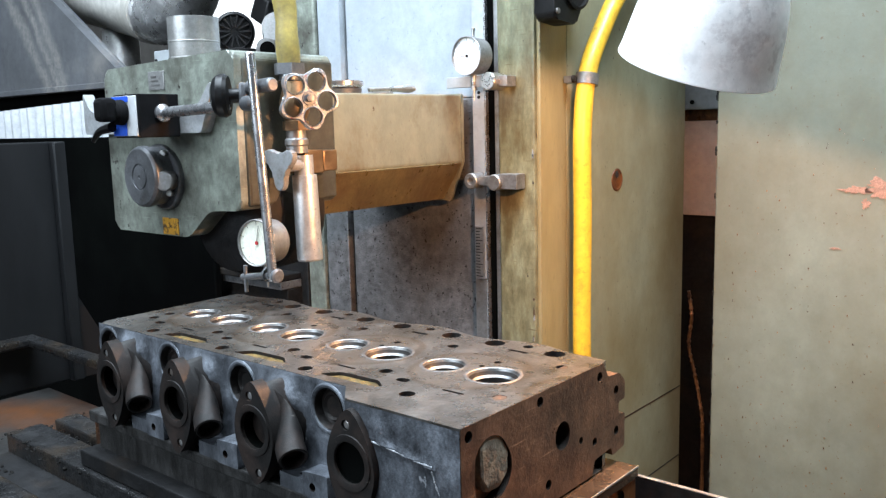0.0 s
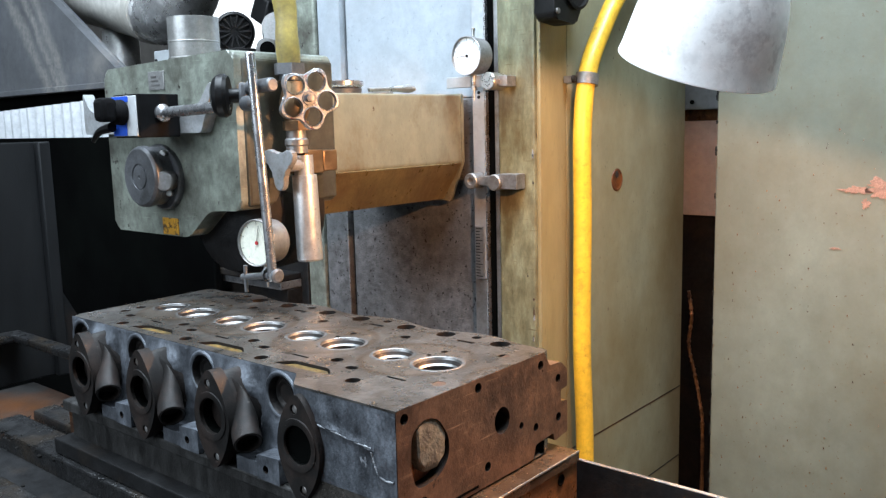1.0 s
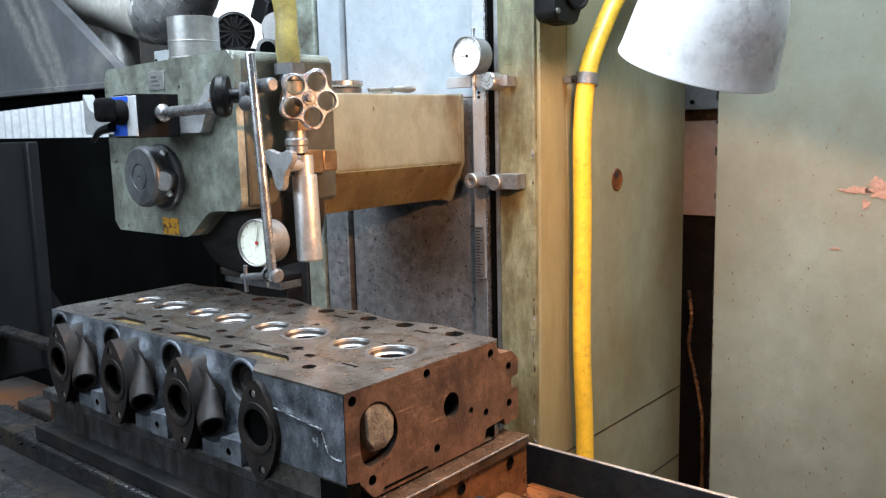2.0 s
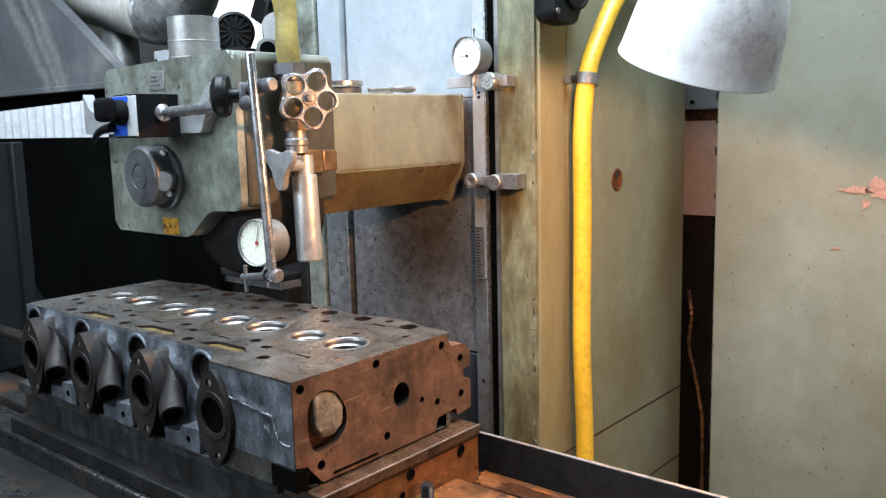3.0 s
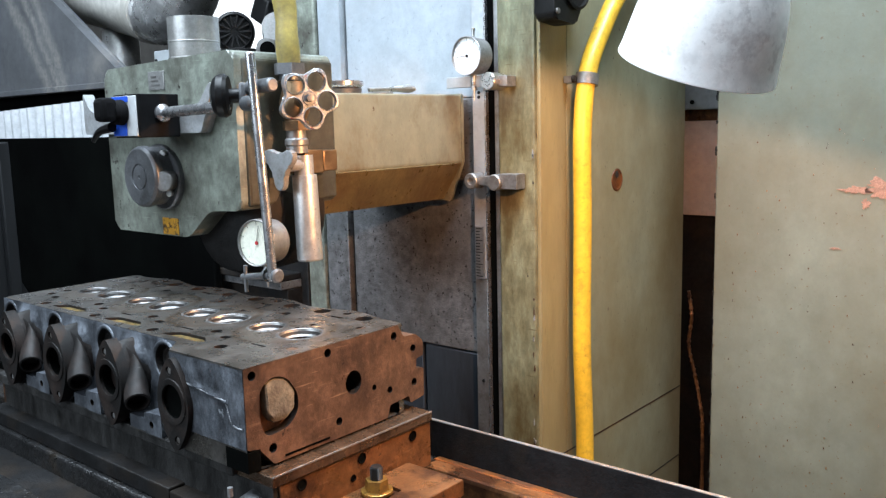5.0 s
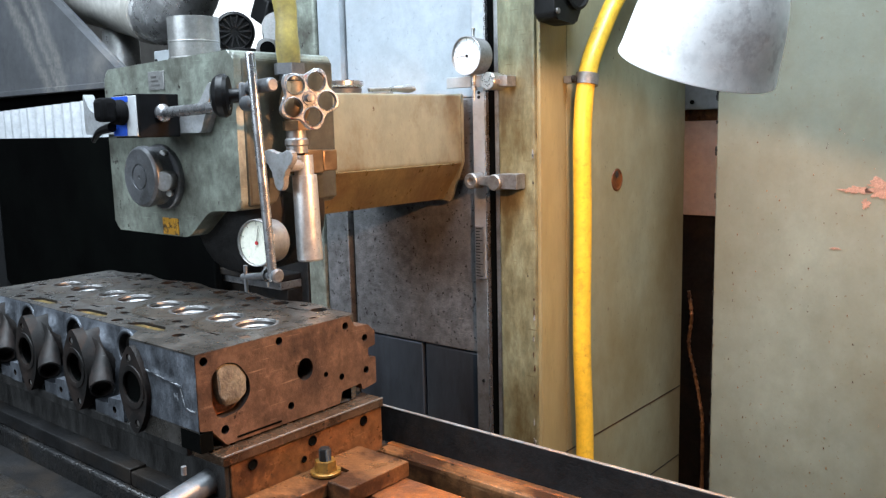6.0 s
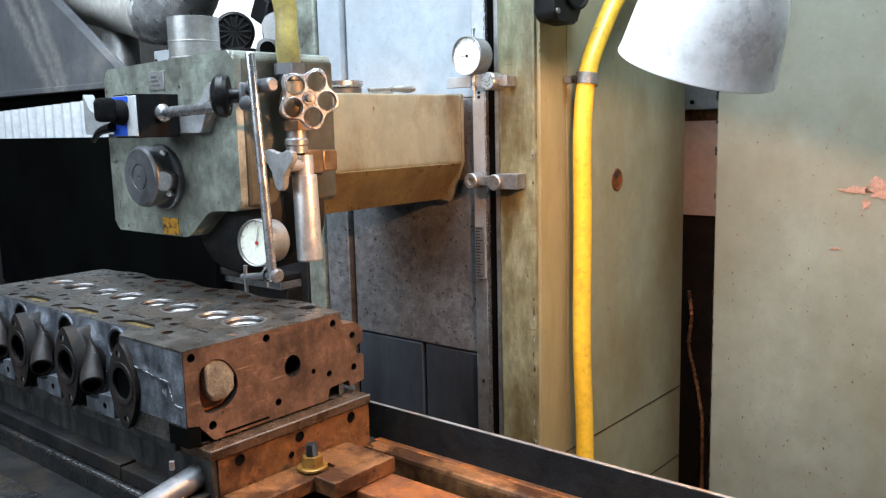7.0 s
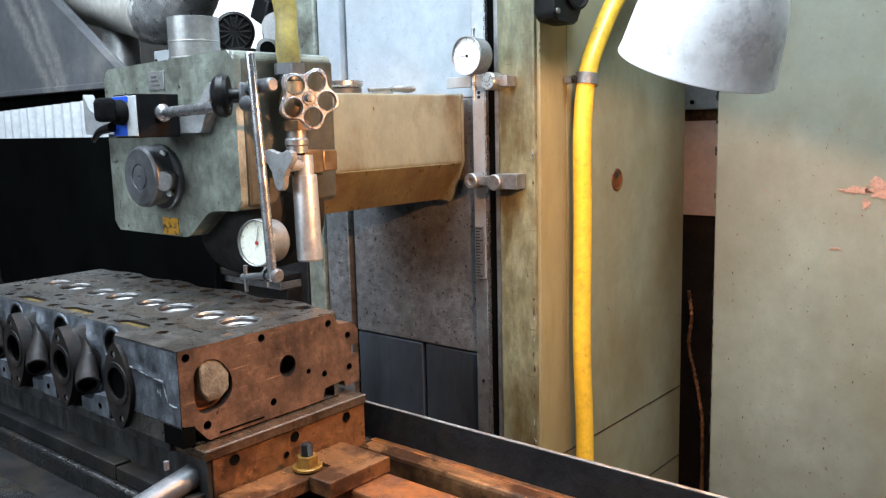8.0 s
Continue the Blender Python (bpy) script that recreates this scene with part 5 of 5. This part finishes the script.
rim_edges = [e for e in bm.edges if len(e.link_faces) == 2 and e.calc_face_angle(0) > 1.2]
bmesh.ops.bevel(bm, geom=rim_edges, offset=0.0010, segments=2, affect="EDGES", profile=0.5)
bm.transform(Matrix.Translation(wc) @ turn5)
part("handwheel", bm, M["wheel_cast"], valve, "worn bright five-lobed handwheel with red paint traces")
bm = bmesh.new()
lathe(bm, wc, nrm, [(-0.006, 0), (-0.006, 0.010), (0.004, 0.0105), (0.0045, 0.0085), (0.006, 0.0075), (0.006, 0.0045), (0.010, 0.004), (0.0105, 0)], 24)
part("hub_nut", bm, M["cap_grey"], valve)
bm = bmesh.new()
lathe(bm, v_(VX + 0.002, VY + 0.008, 1.291), Vector((0.0035, 0.0, -0.105)), [(-0.024, 0), (-0.024, 0.012), (0.0, 0.012), (0.0, 0.0148), (0.003, 0.0152), (0.103, 0.0158), (0.105, 0.0150), (0.105, 0.0130), (0.085, 0.0125), (0.085, 0)], 32)
part("nozzle", bm, M["chrome"], valve, "chromed coolant nozzle tube")
part("clamp_block", bx(*[c for p in zip(v_(-0.822, 0.683, 1.292), v_(-0.788, 0.713, 1.321)) for c in p], bev=0.0015), M["brass"], valve, "brass clamp block")
part("clamp_block", bx(*[c for p in zip(v_(-0.824, 0.715, 1.294), v_(-0.790, 0.738, 1.320)) for c in p], bev=0.0015), M["brass"], valve, "brass clamp block")
bm = bmesh.new()
star = []
for i in range(48):
    a = i * math.tau / 48
    rr = 0.0195 + 0.0105 * max(-0.5, math.cos(3 * (a - 2.6)))
    star.append((rr * math.cos(a), rr * math.sin(a)))
prism(bm, [(x + 0.0, z + 1.304 - 1.18) for x, z in star], "y", -0.030, -0.022, bev=0.0015)
cyl(bm, (0.003, -0.022, 0.124), (0.003, 0.01, 0.124), 0.008, seg=16)
part("star_knob", bm, M["grey_plastic"], valve, "grey three-lobed star knob")

# ---- column fittings ----
clip = thing("hose_clip", (-0.69, 1.158, 1.41), "rusty steel clip band holding the hose on the column", "clip")
bm = bmesh.new()
lathe(bm, (0.016, -0.0035, 0.0), Vector((0, 0.20, 1)), [(-0.0085, 0.0140), (-0.0085, 0.0178), (0.0085, 0.0178), (0.0085, 0.0140)], 28)
box(bm, -0.012, 0.003, -0.026, -0.012, -0.005, 0.006, bev=0.001)
part("band", bm, M["steel_dull"], clip)
bm = bmesh.new()
lathe(bm, (0.004, -0.024, 0.001), (1, 0, 0), [(0, 0.006), (0.004, 0.0055), (0.005, 0.003), (0.005, 0)], 14)
part("screw", bm, M["dark_steel"], clip)
bm = bmesh.new()
lathe(bm, Vector((XC, 1.307, 1.246)) - B, (1, 0, 0), [(0, 0.0195), (0.0012, 0.0185), (0.0014, 0.016), (0.0005, 0.0145), (0.0005, 0)], 28)
part("blind_plug", bm, M["rust"], col, "brown rusty blind plug")
bm = bmesh.new()
lathe(bm, Vector((XC + 0.0012, 1.305, 1.255)) - B, (1, 0, 0), [(0, 0.006), (0.0008, 0.005), (0.0008, 0)], 14)
part("plug_hole", bm, M["rust_dark"], col)
fan = thing("black_fan", (-0.69, 1.09, 1.485), "glossy black fan housing on the column side", "fan")
bm = bmesh.new()
prism(bm, rounded([(-0.036, 0.008), (0.024, 0.003), (0.030, 0.014), (0.052, 0.05), (0.052, 0.14), (-0.036, 0.14)], 0.010), "x", -0.012, 0.022, bev=0.004)
part("fan_housing", bm, M["black"], fan)
bm = bmesh.new()
lathe(bm, (0.0225, 0.022, 0.060), (1, 0, 0), [(0, 0.036), (0.004, 0.036), (0.005, 0.032), (0.0, 0.031), (-0.001, 0)], 36)
part("fan_ring", bm, M["dark_steel"], fan)
bm = bmesh.new()
lathe(bm, (0.0215, -0.028, 0.019), (1, 0, 0), [(0, 0.0045), (0.003, 0.004), (0.003, 0)], 14)
part("screw", bm, M["steel_dull"], fan)

# ---- behind the column and the cabinet ----
bk = thing("switch_box", (-0.80, 2.0, 0), "white switch box over a pinkish panel on the rear wall", "switch box")
part("upper_box", bx(-0.2, 0.15, -0.1, 0.1, 1.366, 2.2, bev=0.003), M["white"], bk, "off-white metal box")
part("dark_band", bx(-0.2, 0.15, -0.09, 0.1, 1.34, 1.3655), M["rust_block"], bk)
part("pink_panel", bx(-0.2, 0.15, -0.098, 0.1, 1.12, 1.3395, bev=0.002), M["pink"], bk, "pinkish painted panel")
part("lower_panel", bx(-0.2, 0.15, -0.08, 0.1, 0.0, 1.119), M["dark_steel"], bk, "dark rust-streaked lower panel")
bm = bmesh.new()
lathe(bm, (-0.03, -0.1, 1.383), (0, -1, 0), [(0, 0.005), (0.003, 0.005), (0.004, 0)], 14)
part("knob", bm, M["black"], bk)
cord = thing("rusty_cord", (-0.66, 1.63, 0.0), "rusty braided cord hanging beside the column", "cord")
bm = bmesh.new()
cpts = smooth_path([(-0.0519, 0, 0.996), (-0.0447, 0, 0.944), (-0.0496, 0, 0.883), (-0.0362, 0, 0.825), (-0.0239, 0, 0.766), (-0.0160, 0, 0.682), (-0.0160, 0, 0.3), (-0.0160, 0, 0.0)], 10)
tube(bm, cpts, lambda s: 0.0036 + 0.0010 * math.sin(s * 260), 8)
part("braid", bm, M["rust_block"], cord)

# ---- cabinet wear ----
def patch_pts(cx, cz, rx, rz, seed, n=64):
    rnd = random.Random(seed)
    ph = [rnd.uniform(0, 6.28) for _ in range(5)]
    out = []
    for i in range(n):
        a = i * math.tau / n
        k = 1 + 0.17 * math.sin(3 * a + ph[0]) + 0.14 * math.sin(5 * a + ph[1]) + 0.15 * math.sin(9 * a + ph[2]) + 0.13 * math.sin(15 * a + ph[3])
        out.append((cx + rx * k * math.cos(a), cz + rz * k * math.sin(a)))
    return out


for cx, cz, rx, rz, seed in ((-0.302, 1.236, 0.030, 0.0135, 3), (-0.345, 1.2325, 0.020, 0.0052, 5), (-0.331, 1.212, 0.0055, 0.007, 8), (-0.372, 1.14, 0.007, 0.0017, 11)):
    bm = bmesh.new()
    prism(bm, patch_pts(cx, cz, rx, rz, seed), "y", -0.2012, -0.199)
    part("bare_patch", bm, M["primer"], cab, "peeled patch of reddish primer")
rnd = random.Random(4)
for i in range(34):
    z = 0.66 + 0.82 * rnd.random()
    bm = bmesh.new()
    prism(bm, patch_pts(-0.568 + rnd.uniform(-0.0005, 0.001), z, rnd.uniform(0.0006, 0.0018), rnd.uniform(0.002, 0.008), i, 14), "y", -0.2010, -0.198)
    part("edge_chip", bm, M["dark_steel"], cab)
rnd = random.Random(9)
for i in range(120):
    bm = bmesh.new()
    prism(bm, patch_pts(rnd.uniform(-0.55, -0.25), rnd.uniform(0.70, 1.34), rnd.uniform(0.0003, 0.0013), rnd.uniform(0.0004, 0.0022), i + 70, 12), "y", -0.2008, -0.199)
    part("paint_chip", bm, M["rust_block"], cab)

# ---- behind the grinding head ----
hood = thing("tarpaulin_hood", (-2.2, 1.02, 1.45), "dusty dark grey tarpaulin hood over a machine", "cover")
bm = bmesh.new()
outl = [(-2.9, 1.464), (-1.66, 1.440), (-1.795, 1.477), (-2.135, 1.70), (-2.25, 2.2), (-2.9, 2.2)]
prism(bm, [(x + 2.2, z - 1.45) for x, z in outl], "y", 0.0, 0.03, bev=0.006)
dust_streaks(M["tarp"], ((-0.099, 0.24, 0.794, 0.608, 0.034), (0.0405, 0.2253, 0.870, 0.493, 0.030), (-0.02, 0.235, 0.83, 0.55, 0.024)), (0.21, 0.20, 0.185))
part("sheet", bm, M["tarp"], hood)
part("hem", bx(-0.7, 0.50, -0.006, 0.036, -0.004, 0.010, bev=0.002), M["tarp"], hood)
# Added plate: backs the hood and paints the dark recess below it.
dk = thing("shade_backplate", (-2.3, 1.052, 0), "added black plate giving the shaded gap under the hood", "machine")
part("plate_body", bx(-0.6, 0.62, 0, 0.02, 0, 1.462), M["black_shade"], dk)
sheet = thing("corrugated_sheet", (-2.2, 1.008, 0.0), "white corrugated plastic sheet standing upright", "sheet")
bm = bmesh.new()
prev = None
for i in range(161):
    x = -0.75 + 1.15 * i / 160
    y = 0.005 * math.sin(x * math.tau / 0.046)
    p = [bm.verts.new((x, y - t, z)) for t in (0.0, 0.003) for z in (0.0, 1.392 + 0.028 * (x + 0.75))]
    if prev:
        for a, b in ((0, 1), (1, 3), (3, 2), (2, 0)):
            bm.faces.new((prev[a], prev[b], p[b], p[a]))
    prev = p
part("ribbed_sheet", bm, M["white"], sheet)

duct = thing("extraction_duct", (-2.0, 1.15, 1.6), "pale grey extraction duct with a foil hose joint", "duct")
dl = lambda *p: Vector(p) - Vector((-2.0, 1.15, 1.6))
A, Bq = dl(-2.75, 1.22, 1.83), dl(-1.905, 1.20, 1.637)
bm = bmesh.new()
lathe(bm, A, Bq - A, [(0, 0), (0, 0.076), (0.46, 0.076), (0.462, 0.081), (0.50, 0.081), (0.502, 0.076), (0.83, 0.076), (0.835, 0.081), (0.865, 0.081), (0.868, 0.07), (0.868, 0)], 40)
part("rigid_pipe", bm, M["white_duct"], duct)
bm = bmesh.new()
fp = smooth_path([Bq, dl(-1.86, 1.195, 1.628), dl(-1.80, 1.19, 1.638), dl(-1.74, 1.19, 1.69), dl(-1.68, 1.19, 1.80), dl(-1.65, 1.19, 1.95)], 16)
tube(bm, fp, lambda s: 0.0745 + 0.0004 * math.sin(s * 230) + 0.0012 * math.sin(s * 31), 40)
for v in bm.verts:
    v.co += 0.0022 * noise.noise_vector(v.co * 60) + 0.0016 * noise.noise_vector(v.co * 22)
part("foil_hose", bm, M["foil"], duct, "crumpled silver foil hose")
stub = thing("pipe_stub", (-1.026, 0.70, 1.436), "galvanised round pipe stub on the grinding head", "pipe")
bm = bmesh.new()
lathe(bm, (0, 0, 0), (0, 0, 1), [(0, 0), (0, 0.036), (0.010, 0.036), (0.011, 0.0345), (0.030, 0.0345), (0.0305, 0.0350), (0.0320, 0.0350), (0.0325, 0.0345), (0.064, 0.0345), (0.064, 0.032), (0.02, 0.032), (0.02, 0)], 36)
part("pipe_wall", bm, M["duct"], stub)
up2 = thing("upright_pipe", (-2.10, 1.21, 0.0), "galvanised upright pipe behind the grinding head", "pipe")
bm = bmesh.new()
lathe(bm, (0, 0, 0), (0, 0, 1), [(0, 0), (0, 0.046), (1.60, 0.046), (1.61, 0.042), (1.61, 0)], 32)
part("pipe_wall", bm, M["duct"], up2)
jb = thing("junction_box", (-1.070, 0.690, 1.432), "small pale grey junction box on the grinding head", "box")
part("box_body", bx(-0.030, 0.030, -0.008, 0.04, 0.0, 0.026, bev=0.002), M["duct"], jb)
part("box_lid", bx(-0.022, 0.030, -0.012, -0.008, 0.004, 0.027, bev=0.001), M["plate"], jb)
for x in (-0.017, 0.022):
    bm = bmesh.new()
    lathe(bm, (x, -0.012, 0.014), (0, -1, 0), [(0, 0.0025), (0.0015, 0.002), (0.0015, 0)], 10)
    part("lid_screw", bm, M["dark_steel"], jb)

motor = thing("electric_motor", (-1.415, 1.06, 1.46), "black electric motor with a radial fan grille", "motor")
mt = Vector((0.80, -0.60, 0.0)).normalized()
mc = Vector((0.0, 0.0, 0.078))
bm = bmesh.new()
lathe(bm, mc, mt, [(-0.12, 0), (-0.12, 0.038), (-0.01, 0.040), (0.0, 0.037), (0.002, 0.034), (-0.003, 0.032), (-0.003, 0)], 36)
part("motor_body", bm, M["black"], motor)
ms = Vector((0, 0, 1)).cross(mt).normalized()
for i in range(14):
    a = i * math.tau / 14
    d = math.cos(a) * ms + math.sin(a) * Vector((0, 0, 1))
    bm = bmesh.new()
    cyl(bm, mc + d * 0.009 + mt * 0.001, mc + d * 0.032 + mt * 0.001, 0.0013, 0.0022, seg=6)
    part("grille_bar", bm, M["dark_steel"], motor)
bm = bmesh.new()
box(bm, -0.022, 0.022, -0.02, 0.02, 0.0, 0.05, bev=0.004)
bm.transform(Matrix.Translation(mc + Vector((0.055, 0.03, 0.015))) @ Matrix.Rotation(0.5, 4, "Y"))
part("terminal_box", bm, M["black"], motor)
bm = bmesh.new()
tube(bm, smooth_path([mc + Vector((0.05, 0.03, 0.05)), mc + Vector((0.035, 0.03, 0.09)), mc + Vector((0.02, 0.04, 0.2))], 6), 0.006, 10)
part("motor_cable", bm, M["black"], motor)
part("motor_foot", bx(-0.10, 0.03, -0.02, 0.03, -1.46, 0.045, bev=0.003), M["dark_steel"], motor)
cb = thing("cast_bracket", (-1.32, 1.06, 1.44), "grey cast bracket with a round bore beside the motor", "bracket")
bm = bmesh.new()
cyl(bm, (-0.03, 0.03, 0.055), (0.02, -0.012, 0.055), 0.022, seg=24)
cyl(bm, (-0.02, 0.05, 0.088), (0.02, 0.016, 0.095), 0.032, seg=24)
box(bm, -0.05, 0.07, 0.012, 0.05, -0.02, 0.06, bev=0.005)
for v in bm.verts:
    v.co += 0.004 * noise.noise_vector(v.co * 50)
part("casting", bm, M["steel_dull"], cb)
bm = bmesh.new()
lathe(bm, (0.0225, -0.0145, 0.055), Vector((0.05, -0.042, 0)), [(0.0, 0.0145), (0.0015, 0.0145), (0.0015, 0)], 20)
part("bore", bm, M["black_shade"], cb)
bm = bmesh.new()
tube(bm, [Vector((0.062 + 0.002 * math.sin(i * 0.9), -0.006, -0.02 + 0.006 * i)) for i in range(34)], lambda s: 0.010 + 0.003 * math.sin(s * 110), 14)
part("bellows", bm, M["dark_steel"], cb, "dark ribbed bellows hose")
part("pedestal", bx(-0.05, 0.09, 0.0, 0.05, -1.44, -0.0205, bev=0.003), M["dark_steel"], cb)

# ---- bed behind the table ----
bed = thing("machine_bed", (-1.15, 0.98, 0), "grey cast machine bed rail behind the table", "machine bed")
part("bed_top", bx(-0.29, -0.101, 0.02, 0.084, 1.058, 1.070, bev=0.002), M["dark_steel"], bed)
part("bed_rail", bx(-0.285, -0.101, 0.03, 0.084, 1.042, 1.0575, bev=0.002), M["plate_grime_shade"], bed, "pale worn rail")
part("bed_web", bx(-0.285, -0.101, 0.045, 0.084, 1.008, 1.0415, bev=0.002), M["dark_steel"], bed)
part("bed_foot", bx(-0.285, -0.101, 0.03, 0.084, 0.0, 1.0075, bev=0.002), M["plate_grime_shade"], bed)

# ---- grease on the table's far end, chipped pillar edge ----
rnd = random.Random(21)
bm = bmesh.new()
for i in range(190):
    y_edge = rnd.choice((-0.069, -0.011, -0.010, 0.032, 0.055, 0.091))
    x = rnd.uniform(-0.69, -0.50) if rnd.random() < 0.8 else rnd.uniform(-0.50, -0.30)
    r = rnd.uniform(0.0006, 0.0022)
    c0 = Vector((x + N.x - BT.x, y_edge + rnd.gauss(0, 0.006) + N.y - BT.y, -0.1535 - abs(rnd.gauss(0, 0.003)) + N.z - BT.z))
    bmesh.ops.create_icosphere(bm, subdivisions=2, radius=r, matrix=Matrix.Translation(c0) @ Matrix.Diagonal((rnd.uniform(0.8, 2.2), 1, rnd.uniform(0.4, 0.9), 1)))
for v in bm.verts:
    v.co += 0.0012 * noise.noise_vector(v.co * 300)
tagged(part("grease", bm, M["grease"], table, "black greasy lumps"), kind="stuff")
for i in range(16):
    z = rnd.choice((rnd.uniform(0.84, 1.02), rnd.uniform(1.0, 1.4)))
    bm = bmesh.new()
    prism(bm, patch_pts(XC - 0.0105 - B.x + rnd.uniform(-0.001, 0.001), z, rnd.uniform(0.0006, 0.0016), rnd.uniform(0.002, 0.006), 200 + i, 14), "y", YC - 0.0008 - B.y, YC + 0.001 - B.y)
    part("edge_chip", bm, M["scuff"] if i % 2 else M["rust_dark"], col)

# ---- movement of the table: seconds, along, across ----
STEPS = [
    (0.0, 0.0000, 0.0000), (0.1, 0.0002, 0.0002), (0.2, -0.0000, 0.0003), (0.3, -0.0013, -0.0000),
    (0.4, -0.0033, -0.0008), (0.5, -0.0047, -0.0012), (0.6, -0.0064, -0.0013), (0.7, -0.0130, -0.0015),
    (0.8, -0.0269, -0.0011), (0.9, -0.0431, -0.0004), (1.0, -0.0580, -0.0001), (1.1, -0.0707, -0.0001),
    (1.2, -0.0781, 0.0002), (1.3, -0.0819, 0.0016), (1.4, -0.0877, 0.0039), (1.5, -0.0940, 0.0057),
    (1.6, -0.0986, 0.0067), (1.7, -0.1034, 0.0066), (2.8, -0.1603, 0.0009), (2.9, -0.1683, 0.0009),
    (3.0, -0.1715, 0.0012), (3.1, -0.1718, 0.0015), (3.2, -0.1720, 0.0014), (3.3, -0.1725, 0.0009),
    (3.4, -0.1743, 0.0006), (3.5, -0.1795, 0.0005), (3.6, -0.1869, 0.0007), (3.7, -0.1924, 0.0014),
    (3.8, -0.1960, 0.0025), (3.9, -0.1993, 0.0030), (4.0, -0.2001, 0.0029), (4.1, -0.2000, 0.0038),
    (4.2, -0.2022, 0.0058), (4.3, -0.2055, 0.0067), (4.4, -0.2089, 0.0062), (4.5, -0.2123, 0.0053),
    (4.6, -0.2149, 0.0039), (4.7, -0.2169, 0.0024), (5.8, -0.3006, 0.0013), (5.9, -0.3034, 0.0032),
    (6.0, -0.3065, 0.0038), (6.1, -0.3090, 0.0038), (6.2, -0.3102, 0.0046), (6.3, -0.3119, 0.0074),
    (6.4, -0.3147, 0.0106), (6.5, -0.3174, 0.0115), (6.6, -0.3196, 0.0106), (6.7, -0.3214, 0.0088),
    (6.8, -0.3231, 0.0064), (6.9, -0.3248, 0.0047), (7.0, -0.3259, 0.0039), (7.1, -0.3268, 0.0032),
    (7.2, -0.3282, 0.0023), (7.3, -0.3290, 0.0017), (7.4, -0.3294, 0.0014), (7.5, -0.3297, 0.0012),
    (7.6, -0.3300, 0.0010), (7.7, -0.3301, 0.0009), (7.8, -0.3301, 0.0009), (7.9, -0.3301, 0.0009),
    (8.0, -0.3301, 0.0009),
]


def motions():
    for ob in (table, fix, engine, *riding):
        base = Vector(ob.location)
        walk(ob, [(t, Matrix.Translation(base + Vector((dx, dy, 0)))) for t, dx, dy in STEPS])


motions()
